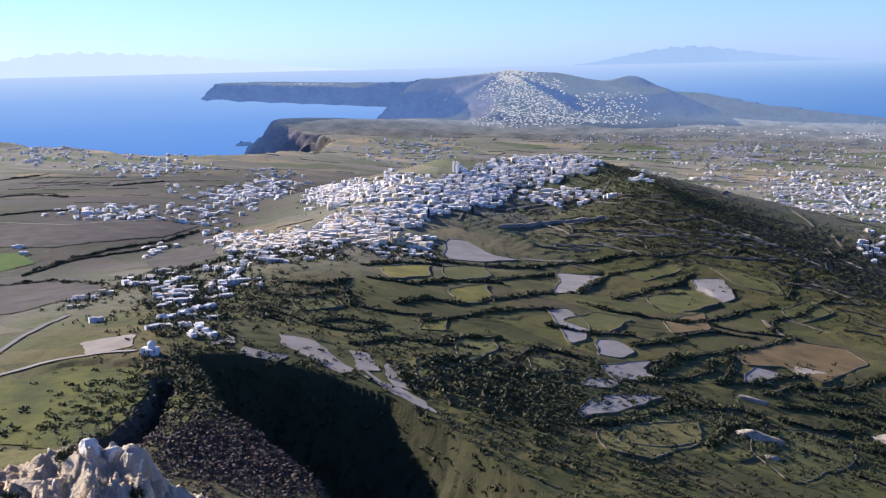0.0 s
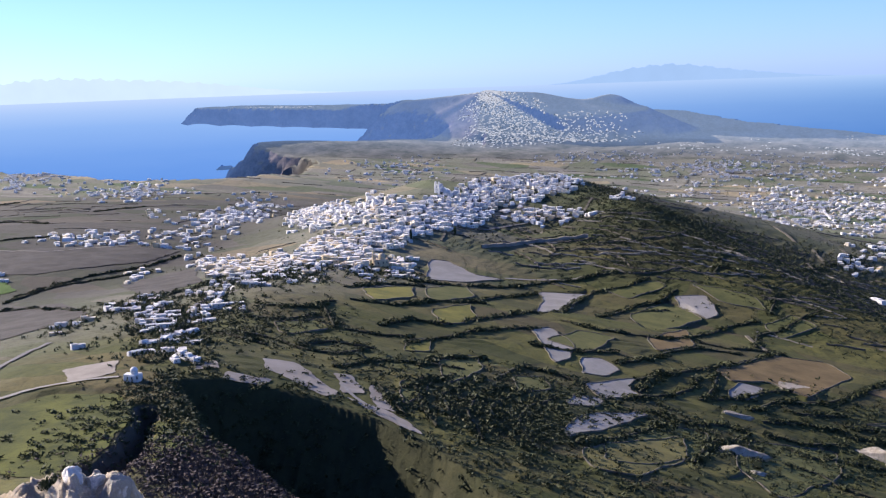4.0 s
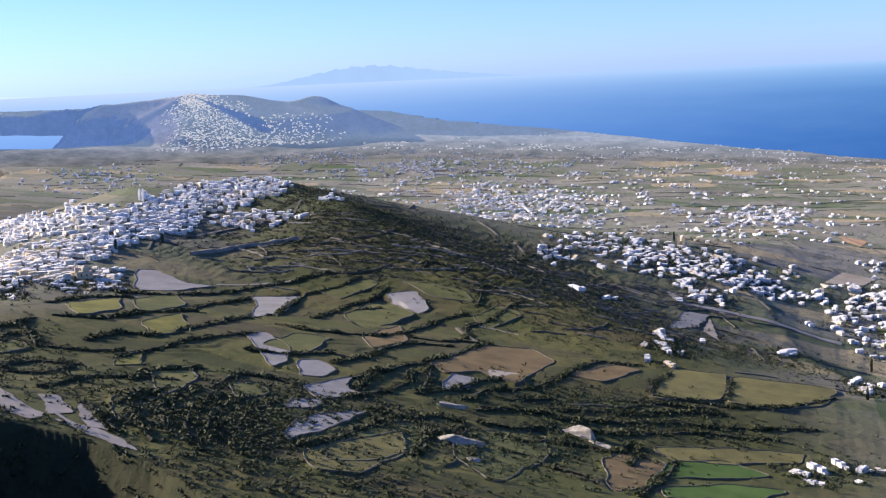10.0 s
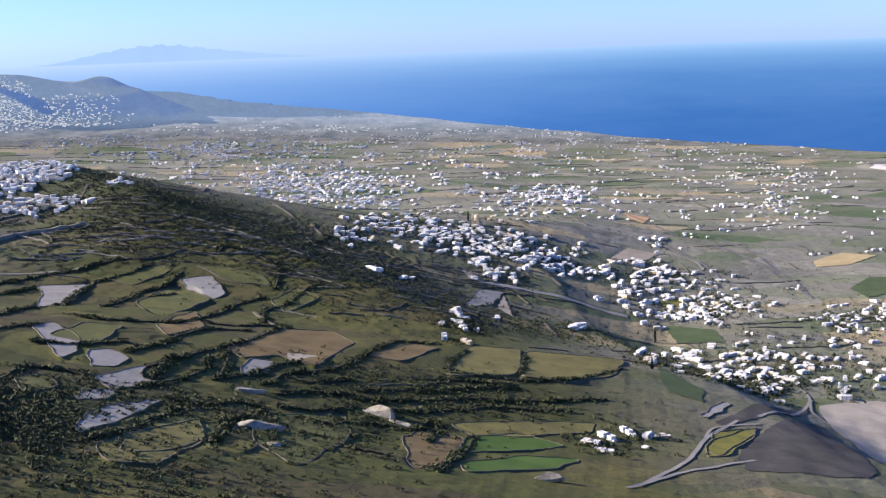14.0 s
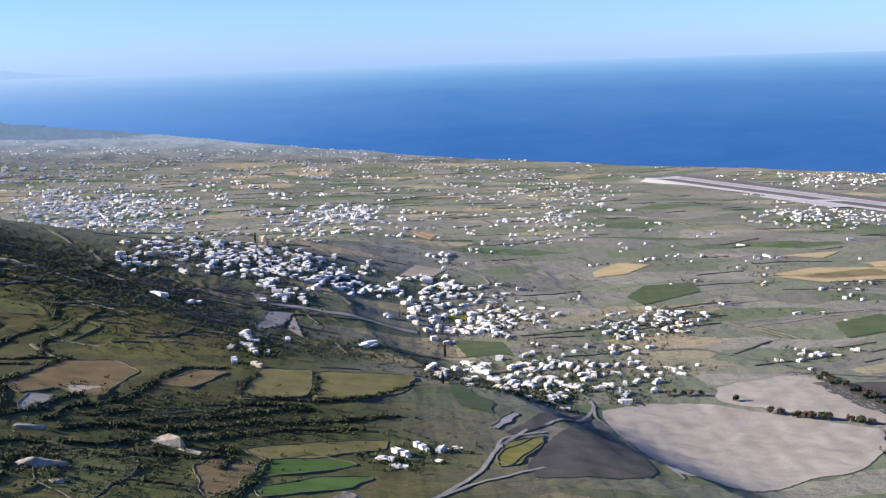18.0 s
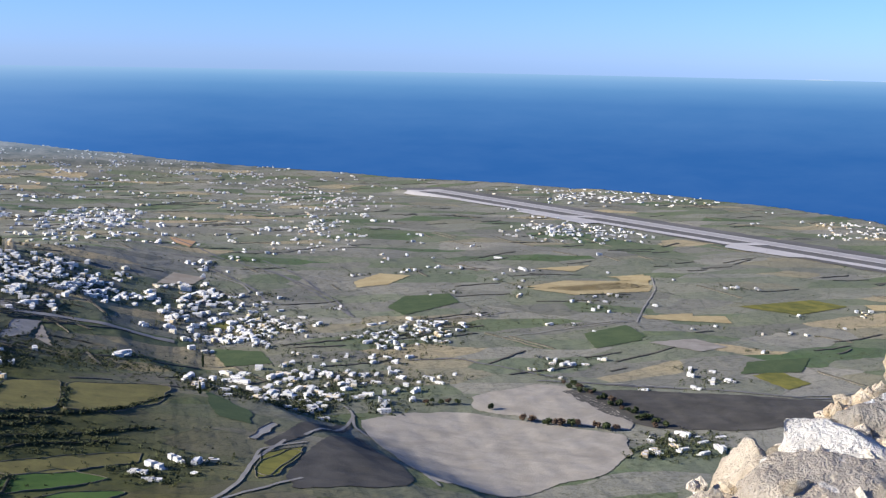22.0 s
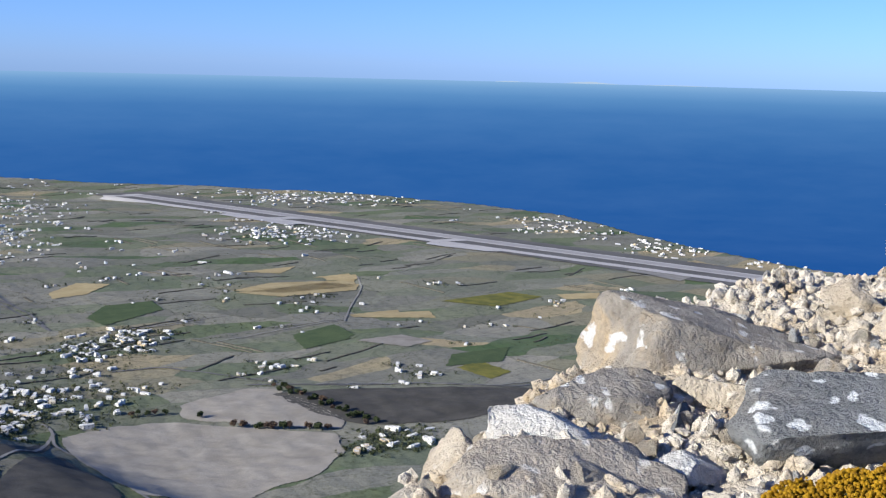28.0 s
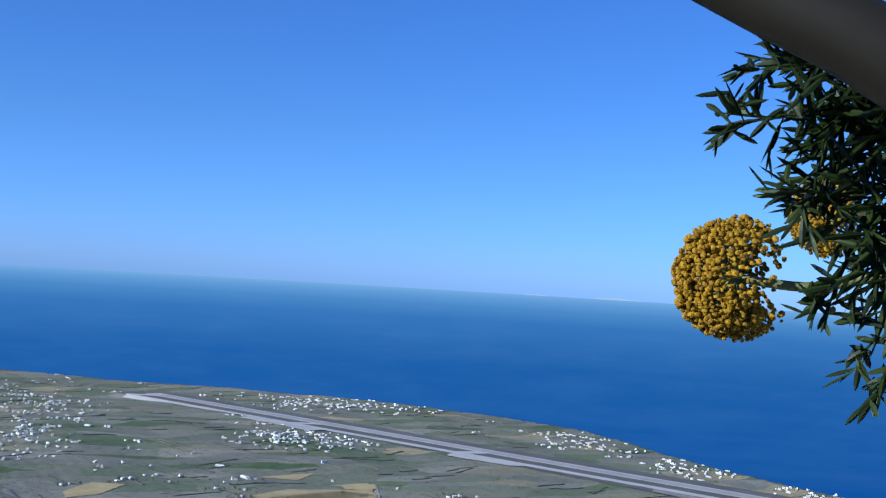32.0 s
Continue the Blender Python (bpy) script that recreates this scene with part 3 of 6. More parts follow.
field('meadow', (-398, 1224), (-388, 1331), (-358, 1320), (-329, 1284), (-352, 1159))
field('meadow', (-393, 967), (-391, 1048), (-355, 1057), (-349, 963))
field('meadow', (-414, 796), (-408, 854), (-379, 803), (-372, 731))
field('meadow', (-245, 708), (-242, 811), (-209, 829), (-191, 743), (-210, 681), (-232, 660))
field('meadow', (-268, 1305), (-248, 1360), (-213, 1337), (-243, 1271))
field('meadow', (-374, 1389), (-300, 1392), (-272, 1352), (-331, 1354))
field('meadow', (-556, 778), (-544, 827), (-519, 806), (-525, 749))
field('meadow', (-359, 812), (-345, 847), (-324, 807), (-332, 762))
field('meadow', (-388, 686), (-386, 733), (-360, 673), (-358, 638))
field('dirt', (-471, 645), (-453, 658), (-421, 637), (-394, 621), (-396, 606), (-424, 615), (-454, 624))
field('dirt', (-425, 661), (-415, 670), (-385, 638), (-395, 623))
field('dirt', (-397, 664), (-362, 629), (-352, 619), (-367, 619))
field('dirt', (-461, 593), (-435, 605), (-431, 588), (-453, 577))
field('dirt', (-566, 555), (-537, 577), (-516, 551), (-537, 531))
field('dirt', (-488, 592), (-481, 608), (-469, 595), (-475, 579))
field('dirt', (-390, 619), (-359, 618), (-338, 610), (-322, 597), (-334, 598), (-356, 604))
field('slope', (-542, 463), (-535, 514), (-491, 524), (-445, 485), (-401, 409), (-403, 380), (-444, 376))
field('slope', (-439, 497), (-396, 480), (-377, 438), (-366, 408))
field('meadow', (-183, 848), (-131, 908), (-115, 818), (-131, 698), (-171, 748))
field('brown', (-81, 855), (-66, 915), (-33, 895), (-44, 786), (-64, 752))
field('olive', (-48, 930), (14, 971), (78, 996), (73, 965), (14, 926), (-29, 907))
field('brown', (-133, 1092), (-97, 1189), (-68, 1187), (-100, 1087))
field('olive', (-249, 669), (-236, 720), (-216, 788), (-197, 728), (-206, 646), (-230, 635))
field('meadow', (-122, 991), (-86, 1044), (-56, 1066), (-65, 1032))
field('soil', (-1387, 1211), (-1266, 1317), (-1133, 1365), (-1105, 1257), (-1154, 1096), (-1229, 1070))
field('soil', (-999, 1083), (-1003, 1230), (-829, 1034), (-803, 911))
field('soil', (-986, 854), (-930, 919), (-780, 805), (-758, 689), (-772, 666))
field('green', (-1187, 1041), (-1160, 1052), (-1097, 1013), (-1098, 960))
field('green', (-34, 894), (12, 939), (48, 915), (6, 874), (-36, 843))
field('green', (-35, 800), (11, 862), (57, 877), (35, 821), (-30, 765))
field('olive', (-57, 1123), (-37, 1223), (17, 1243), (10, 1109), (-54, 1065))
field('olive', (22, 1240), (131, 1270), (112, 1174), (59, 1108), (14, 1106))
field('grey', (-51, 1469), (-35, 1591), (1, 1608), (-15, 1513))
field('tan', (-9, 1505), (0, 1587), (11, 1474))
field('tan', (183, 1986), (225, 2102), (279, 2095), (248, 2022))
field('dark', (165, 1259), (201, 1168), (191, 1108), (161, 1134))
field('grey', (177, 1057), (215, 1128), (220, 1118), (186, 1053))
field('soil', (190, 1043), (246, 1137), (322, 1222), (285, 1135), (196, 1034))
field('yellow', (165, 944), (182, 1011), (232, 1046), (213, 1005), (174, 930))
field('yellow', (233, 1759), (272, 1792), (281, 1752), (236, 1721))
field('big', (332, 1237), (403, 1262), (469, 1255), (618, 1141), (598, 1079), (527, 1014), (483, 1009), (323, 933))
field('big', (498, 1314), (600, 1354), (635, 1334), (652, 1182), (631, 1153), (559, 1198), (482, 1261))
field('soil', (618, 1316), (722, 1301), (853, 1243), (951, 1201), (882, 1111), (750, 1121), (660, 1158), (627, 1223))
field('soil', (195, 952), (240, 1050), (313, 1153), (309, 951), (289, 914), (185, 893))
field('yellow', (176, 982), (212, 1031), (225, 1025), (183, 936), (162, 925))
field('ochre', (555, 2099), (623, 2165), (679, 2142), (612, 2071), (548, 2053))
field('ochre', (863, 2004), (972, 2072), (1157, 2067), (1123, 1995), (940, 1957))
field('ochre', (970, 1748), (1083, 1770), (1053, 1719), (968, 1725))
field('ochre', (979, 2234), (1123, 2261), (1056, 2199))
field('ochre', (1094, 2130), (1182, 2134), (1163, 2078))
field('orange', (277, 2662), (325, 2579), (295, 2441), (274, 2524))
field('dark', (549, 1857), (606, 1945), (691, 1951), (682, 1868), (556, 1786))
field('dark', (805, 1634), (901, 1674), (890, 1584), (783, 1535))
field('dark', (220, 1619), (287, 1583), (290, 1518), (228, 1516))
field('yellow', (924, 1348), (977, 1364), (985, 1299), (932, 1274))
field('ochre', (977, 1756), (1130, 1740), (1110, 1688), (992, 1723))
field('ochre', (859, 1981), (1083, 2065), (1142, 2019), (1101, 1958), (926, 1919))
field('ochre', (1445, 1767), (1532, 1742), (1493, 1687), (1424, 1715))
field('ochre', (1118, 2132), (1189, 2115), (1161, 2058), (1102, 2076))
field('dirt', (868, 1542), (958, 1555), (979, 1497), (919, 1474))
field('dark', (961, 1414), (1068, 1417), (1009, 1352), (914, 1360))
field('dark', (797, 1612), (901, 1657), (870, 1563), (777, 1533))
field('yellow', (1190, 1794), (1382, 1840), (1412, 1770), (1260, 1711))

# ---- overgrown terrace banks of the valley ----
HEDGES = []


def hedge(*points):
    HEDGES.append(points)


hedge((-624, 1138), (-580, 1176), (-552, 1227), (-530, 1304), (-490, 1369), (-462, 1393), (-416, 1411))
hedge((-534, 970), (-532, 1029), (-518, 1083), (-523, 1160), (-513, 1242))
hedge((-466, 948), (-463, 1010), (-459, 1094), (-446, 1152), (-464, 1251), (-470, 1309), (-436, 1354), (-425, 1391))
hedge((-421, 1084), (-400, 1075), (-366, 1089), (-326, 1109), (-311, 1183), (-301, 1273), (-277, 1316))
hedge((-412, 1167), (-411, 1272), (-391, 1317), (-383, 1366))
hedge((-394, 1257), (-371, 1291))
hedge((-301, 1144), (-267, 1150), (-250, 1179), (-222, 1188))
hedge((-253, 1195), (-267, 1264), (-247, 1297), (-236, 1351), (-220, 1385))
hedge((-269, 1346), (-272, 1401), (-292, 1435), (-333, 1461), (-362, 1459))
hedge((-322, 952), (-308, 990), (-301, 1060), (-288, 1114), (-252, 1133))
hedge((-292, 919), (-277, 969), (-260, 1023), (-242, 1086), (-227, 1183))
hedge((-458, 824), (-452, 868), (-445, 913), (-431, 972), (-414, 1010))
hedge((-410, 757), (-416, 812), (-405, 835), (-398, 852))
hedge((-361, 787), (-369, 858), (-339, 863), (-319, 858))
hedge((-327, 644), (-356, 689), (-363, 729), (-367, 781))
hedge((-295, 623), (-324, 662), (-345, 723), (-347, 775))
hedge((-295, 644), (-320, 689), (-332, 739), (-331, 785))
hedge((-275, 646), (-300, 689), (-311, 732), (-310, 784))
hedge((-278, 880), (-282, 917), (-285, 961))
hedge((-255, 676), (-242, 727), (-238, 793), (-237, 819))
hedge((-239, 916), (-215, 958), (-203, 999), (-187, 1024))
hedge((-200, 932), (-190, 982), (-156, 1020), (-141, 1064))
hedge((-254, 836), (-224, 835), (-205, 869), (-187, 865))
hedge((-191, 720), (-198, 775), (-200, 807), (-185, 857))
hedge((-160, 761), (-166, 804), (-177, 838))
hedge((-145, 1058), (-131, 1123), (-110, 1197), (-69, 1215))
hedge((-55, 1083), (-54, 1130), (-39, 1193))
hedge((14, 1113), (21, 1211))
hedge((-52, 1077), (17, 1094), (72, 1127), (124, 1215))
hedge((-27, 897), (-30, 855), (-46, 751))
hedge((-59, 925), (-55, 893), (-59, 850))
hedge((-279, 1573), (-252, 1711), (-237, 1798))
hedge((-356, 1433), (-355, 1474), (-365, 1503))
hedge((-282, 854), (-259, 900), (-251, 946), (-259, 989))
hedge((-236, 922), (-240, 972), (-249, 1022))
hedge((-395, 936), (-357, 952), (-334, 991))
hedge((-118, 879), (-93, 893), (-75, 889), (-64, 925))
hedge((-134, 970), (-83, 1001), (-35, 1040), (16, 1064))
hedge((-126, 944), (-81, 972), (-29, 1012), (26, 1031), (94, 1073))
hedge((-110, 924), (-61, 956), (-9, 996), (55, 1018))
hedge((-86, 1036), (-35, 1060), (6, 1078))
hedge((-183, 970), (-168, 964), (-138, 997))
hedge((-187, 910), (-164, 940), (-128, 958))
hedge((-180, 876), (-147, 893), (-124, 926))
hedge((-149, 801), (-126, 805), (-106, 778), (-82, 780))
hedge((-159, 858), (-140, 847), (-126, 871))
hedge((-571, 925), (-541, 948), (-535, 1029), (-507, 1089))
hedge((-549, 721), (-515, 725), (-483, 709), (-463, 724), (-459, 766))
hedge((-492, 722), (-491, 768), (-460, 777))
hedge((-435, 680), (-434, 741), (-415, 777), (-387, 789))
hedge((-397, 669), (-369, 643), (-345, 618))
hedge((-379, 676), (-379, 718), (-384, 763))
hedge((-569, 874), (-546, 848), (-519, 814))
hedge((-583, 783), (-558, 804), (-554, 841))
hedge((-622, 999), (-627, 1075), (-600, 1128))
hedge((-385, 703), (-346, 642), (-324, 619))
hedge((-565, 707), (-535, 702), (-503, 694))
hedge((-602, 834), (-577, 850), (-573, 900))
hedge((-502, 858), (-496, 909), (-467, 929))
hedge((-512, 819), (-486, 831), (-466, 853))
hedge((-1038, 939), (-1077, 1047), (-1088, 1137), (-1087, 1234), (-1105, 1327))
hedge((-1066, 982), (-1073, 1071), (-1058, 1136), (-1051, 1203))
hedge((-1745, 1541), (-1724, 1603), (-1592, 1558))
hedge((-1464, 1290), (-1425, 1357), (-1377, 1395))
hedge((-984, 859), (-930, 878), (-811, 829))
hedge((-869, 1126), (-772, 942), (-766, 892))
hedge((-1737, 1827), (-1716, 1960))
hedge((-2262, 2001), (-2222, 2088))

# ---- the airfield's graded strip ----
RUNWAY = ((1262, 3760), (2062, 1745))
AIRFIELD = [(1150, 3790), (1330, 3850), (2170, 1760), (2080, 1690), (1890, 1720)]
level_plot(AIRFIELD, 30.0)

# ---- the ground: one sheet, finer towards the north ----
az = np.concatenate((np.arange(-56, 60, 0.1), np.arange(60, 304, 4.0)))
rad = np.concatenate((np.linspace(0.05, 60, 31), np.geomspace(62, 520, 170), np.geomspace(525, 2600, 420), np.geomspace(2610, 16500, 230)))
A, Rr = np.meshgrid(np.radians(az), rad)
X, Y = Rr * np.sin(A), Rr * np.cos(A)
Z = ground(X, Y)
hill_zone = np.clip(1.5 * bump(X, Y, -240, 1050, 400, 850, 10) + 1.2 * bump(X, Y, -300, 500, 350, 400), 0, 1)
west_soil = 1.0 * np.clip((-X - 0.27 * Y - 440) / 300, 0, 1) * np.clip((3600 - Rr) / 800, 0, 1)
# maquis: dark scrub cover, with the hillside's shade painted in
maquis = np.clip(1.5 * bump(X, Y, -440, 1590, 170, 190, 25) + 1.2 * bump(X, Y, -590, 1725, 130, 110) + 0.5 * bump(X, Y, -60, 1000, 160, 75, 12) + 0.8 * bump(X, Y, -300, 690, 70, 55), 0, 1) * np.clip(0.7 + 0.6 * waves(X, Y, 130, 4), 0.15, 1)
# gorge walls take it fully, to stand in for their shade
maquis = np.maximum(maquis, np.clip(inside(X, Y, GORGE) / 6 + 1.2, 0, 1) * (Rr > 300))
dz_r = np.gradient(Z, axis=0) / np.gradient(Rr, axis=0)
dz_a = np.gradient(Z, axis=1) / (Rr * np.maximum(np.abs(np.gradient(A, axis=1)), 1e-4))
steepness = np.hypot(dz_r, dz_a)
cut = int(np.searchsorted(rad, 4700))
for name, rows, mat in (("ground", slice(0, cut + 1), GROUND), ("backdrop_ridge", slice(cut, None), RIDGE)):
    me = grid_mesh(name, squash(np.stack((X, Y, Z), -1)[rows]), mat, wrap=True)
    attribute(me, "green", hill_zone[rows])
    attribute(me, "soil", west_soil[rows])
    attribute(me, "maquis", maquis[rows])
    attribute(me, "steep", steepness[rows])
    # far: how much distance haze is painted into the colour
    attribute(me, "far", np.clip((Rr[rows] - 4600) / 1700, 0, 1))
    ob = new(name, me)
    if name == "backdrop_ridge":
        tagged(ob, "far caldera ridge and plain with painted blue haze", "ridge", kind="structure")
tagged(bpy.data.objects["ground"], "rolling island ground with terraced fields, scrub and cliffs", "ground", kind="structure")

# ---- the sea, out to the horizon ----
def sea_ring(name, rad, material, label):
    A, Rr = np.meshgrid(np.radians(np.arange(-180, 180, 1.5)), rad)
    me = grid_mesh(name, squash(np.stack((Rr * np.sin(A), Rr * np.cos(A), -Rr * Rr / 12.74e6), -1)), material, wrap=True)
    # deep and bearing steer the haze painted into the far sea's glow
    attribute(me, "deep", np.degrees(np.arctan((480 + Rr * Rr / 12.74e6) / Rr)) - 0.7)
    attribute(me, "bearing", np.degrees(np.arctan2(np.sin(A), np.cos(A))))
    return tagged(new(name, me), label, "sea", kind="structure")


sea_ring("sea", np.linspace(1500, 2700, 12), SEA, "deep blue sea below the coast")
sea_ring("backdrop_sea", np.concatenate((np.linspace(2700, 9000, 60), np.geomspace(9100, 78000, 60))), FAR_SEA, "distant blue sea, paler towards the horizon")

# ---- land and clouds on the horizon ----
def far_island(name, material, label, peaks, kind_of="island"):
    """A far ridge on the horizon: peaks as heading, height angle and half width in degrees."""
    h = np.arange(min(p[0] - 2.6 * p[2] for p in peaks), max(p[0] + 2.6 * p[2] for p in peaks), 0.08)
    top = sum(p[1] * np.exp(-((h - p[0]) / p[2]) ** 2) for p in peaks) * (1 + 0.05 * np.sin(h * 7) + 0.03 * np.sin(h * 17))
    rows = []
    for k, (low, dist) in enumerate(((0.0, 4936), (0.55, 4942), (1.0, 4948), (0.0, 4956))):
        e = np.radians(-0.86 + (top + 0.12) * low)
        rows.append(np.stack((np.sin(np.radians(h)) * np.cos(e) * dist, np.cos(np.radians(h)) * np.cos(e) * dist, 480 + np.sin(e) * dist), -1))
    return tagged(new(name, grid_mesh(name, np.array(rows), material)), label, kind_of, kind="structure")


# islands and cloud glow, with the distance haze put into their colours
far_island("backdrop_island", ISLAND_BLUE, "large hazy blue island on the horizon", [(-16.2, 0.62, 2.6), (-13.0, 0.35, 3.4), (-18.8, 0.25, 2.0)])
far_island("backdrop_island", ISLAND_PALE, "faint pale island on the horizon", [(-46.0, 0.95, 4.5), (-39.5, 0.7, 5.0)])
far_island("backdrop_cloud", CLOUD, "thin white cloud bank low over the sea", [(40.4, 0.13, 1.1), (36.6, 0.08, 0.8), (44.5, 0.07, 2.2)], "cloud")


# ---- fields, roads and the airfield, laid on the ground ----
def drape(x, y, lift):
    z = ground(x, y)
    return squash(np.stack((x, y, z + lift + 0.00025 * np.hypot(x, y)), -1))


def patch(name, outline, material, lift, grid):
    """A sheet that covers an outline and follows the ground."""
    from mathutils.geometry import delaunay_2d_cdt
    pts, n = [], len(outline)
    for i in range(n):
        a, b = Vector(outline[i]), Vector(outline[(i + 1) % n])
        k = max(2, int((b - a).length / grid))
        side = Vector((b.y - a.y, a.x - b.x)).normalized()
        pts += [a.lerp(b, j / k) + side * (0.5 * grid * 0.35 * math.sin(j * 2.1 + i) if j else 0) for j in range(k)]
    m = len(pts)
    px, py = np.array([p.x for p in pts]), np.array([p.y for p in pts])
    gx, gy = np.meshgrid(np.arange(px.min(), px.max(), grid), np.arange(py.min(), py.max(), grid))
    ok = inside(gx, gy, [tuple(p) for p in pts]) > grid * 0.4
    pts += [Vector(p) for p in zip(gx[ok], gy[ok])]
    v, _, f, *_ = delaunay_2d_cdt(pts, [(i, (i + 1) % m) for i in range(m)], [], 1, 0.01)
    xy = np.array([tuple(p) for p in v])
    me = mesh_of(name, drape(xy[:, 0], xy[:, 1], lift), [(t[0], t[1], t[2]) for t in f], material, True)
    return new(name, me)


def ribbon(name, width, points, material, lift, step=8.0, tall=0.0):
    """A strip along a line: flat as a road, or standing as a low wall."""
    xs, ys = [], []
    for (ax, ay), (bx, by) in zip(points, points[1:]):
        k = max(2, int(math.hypot(bx - ax, by - ay) / step))
        for j in range(k):
            xs.append(ax + (bx - ax) * j / k)
            ys.append(ay + (by - ay) * j / k)
    xs, ys = np.array(xs + [points[-1][0]], float), np.array(ys + [points[-1][1]], float)
    for _ in range(3):
        xs[1:-1], ys[1:-1] = (xs[:-2] + 2 * xs[1:-1] + xs[2:]) / 4, (ys[:-2] + 2 * ys[1:-1] + ys[2:]) / 4
    tx, ty = np.gradient(xs), np.gradient(ys)
    k = np.hypot(tx, ty) + 1e-6
    nx, ny = -ty / k * width / 2, tx / k * width / 2
    if not tall:
        rows = [drape(xs + nx * s, ys + ny * s, lift) for s in (-1, -0.4, 0.4, 1)]
    else:
        up = tall * (1 + 0.25 * np.sin(np.arange(len(xs)) * 1.9) * np.sin(np.arange(len(xs)) * 0.7))
        rows = [drape(xs - nx, ys - ny, -0.5), drape(xs - nx * 0.8, ys - ny * 0.8, up), drape(xs + nx * 0.8, ys + ny * 0.8, up), drape(xs + nx, ys + ny, -0.5)]
    return new(name, grid_mesh(name, np.array(rows), material))


KINDS = {"grey": "pale grey tilled field with soft plough lines", "tan": "bare sandy patch of ground", "brown": "rusty brown grass field", "yellow": "field of yellow flowering weeds",
         "meadow": "olive green terraced grass field", "dirt": "bare grey dirt lot", "slope": "dark green grassy slope with scrub", "soil": "dark grey vineyard soil field",
         "green": "bright green field of young barley", "olive": "olive brown mown hay field", "dark": "dark green crop field", "big": "broad pale fallow field",
         "ochre": "straw coloured stubble field", "orange": "orange earth field"}
for n_plot, (kind, outline) in enumerate(PLOTS):
    reach = math.hypot(*outline[0])
    ob = patch("field", outline, FIELDS[kind], 0.30 + 0.02 * (n_plot % 5), 4.0 if reach < 1500 else 8.0)
    tagged(ob, KINDS[kind], "field", "fields of the island", kind="structure")
    if reach < 1500 and kind in ("grey", "meadow", "yellow", "brown", "olive", "green"):
        wall = ribbon("field_wall", 0.9, outline + outline[:1], STONE, 0, 4.0, 0.8)
        tagged(wall, "rough dry stone wall round a terraced field", "stone wall", "dry stone field walls")


def track(kind, width, *points):
    mat = {"dirt_road": GRAVEL, "lane": GRAVEL, "road": ASPHALT, "wall_line": TERRACE_STONE}[kind]
    words = {"dirt_road": "pale dirt road between fields", "lane": "narrow gravel lane", "road": "worn grey asphalt road", "wall_line": "long pale stone retaining wall"}[kind]
    if kind == "wall_line":
        return tagged(ribbon("retaining_wall", width, points, mat, 0, 6.0, 4.0), words, "stone wall")
    return tagged(ribbon("road", width * 0.95, points, mat, 0.55), words, "road", kind="structure")


track('dirt_road', 3.5, (324, 927), (330, 1026), (334, 1154), (320, 1205), (335, 1271), (330, 1291))
track('dirt_road', 4, (239, 1086), (286, 1151), (324, 1235), (333, 1254))
track('lane', 3.5, (699, 1346), (792, 1299), (895, 1235), (991, 1235), (1112, 1257))
track('lane', 3.0, (933, 1697), (1003, 1804), (1123, 1974), (1179, 2092))
track('lane', 3, (667, 1634), (776, 1670), (938, 1706))
track('lane', 3, (616, 1762), (765, 1801))
track('lane', 15, (-55, 1682), (-38, 1629), (17, 1638), (80, 1637), (173, 1625))
track('road', 6, (277, 2236), (319, 2130), (350, 2018), (357, 1903))
track('road', 6, (282, 2626), (334, 2302), (422, 2147), (472, 2015))
track('road', 5, (419, 2294), (462, 2121), (480, 1930), (473, 1790))
track('road', 5, (482, 1521), (548, 1521), (593, 1468), (655, 1373))
track('lane', 4, (98, 812), (145, 908), (172, 988), (214, 1059))
track('dirt_road', 4, (83, 788), (134, 866), (203, 932))
track('lane', 3, (172, 988), (183, 1025), (234, 1058))
track('road', 5, (-612, 526), (-647, 587), (-675, 652))
track('road', 5, (-695, 1465), (-662, 1547), (-610, 1612), (-541, 1612))
track('lane', 4, (-571, 1280), (-535, 1315), (-478, 1382))
track('lane', 4, (-563, 482), (-556, 511), (-535, 533), (-507, 544))
track('road', 5, (612, 1375), (681, 1348), (746, 1313), (815, 1289), (863, 1258), (922, 1220), (1038, 1222))
track('lane', 3, (806, 1704), (866, 1702), (947, 1717))
track('lane', 3, (532, 1754), (630, 1759), (714, 1774))
track('road', 5, (237, 2282), (346, 2288), (426, 2128), (460, 2000), (472, 1807))
track('lane', 4, (291, 2129), (338, 2045), (341, 1976), (274, 1944), (221, 1886))
track('lane', 4, (414, 2237), (465, 2160), (526, 2097))
track('lane', 3, (-405, 640), (-385, 622), (-352, 606), (-330, 598))
track('wall_line', 3, (-653, 1392), (-611, 1465), (-543, 1500))
track('road', 5, (-655, 714), (-635, 725), (-678, 845), (-674, 900))
track('lane', 3, (-1397, 1229), (-1280, 1249), (-1200, 1378))

tagged(patch("airfield", AIRFIELD, grainy("airfield_earth", (0.11, 0.105, 0.097), (0.165, 0.155, 0.143), 0.01, 0.2), 0.6, 30.0), "graded earth strip of an airfield", "airfield", kind="structure")


def along(u, side):
    (ax, ay), (bx, by) = RUNWAY
    k = math.hypot(bx - ax, by - ay)
    return (ax + (bx - ax) * u + (by - ay) / k * side, ay + (by - ay) * u - (bx - ax) / k * side)


tagged(ribbon("runway", 66, [along(0, 0), along(1, 0)], TAXI, 1.3, 40), "long pale concrete airport runway", "runway", kind="structure")
tagged(ribbon("runway_centre", 40, [along(0.02, 0), along(0.98, 0)], WORN, 1.7, 40), "grey worn middle of the runway", "runway", kind="structure")
tagged(ribbon("taxiway", 36, [along(0.0, 105), along(0.99, 105)], TAXI, 1.3, 40), "pale taxiway beside the runway", "taxiway", kind="structure")
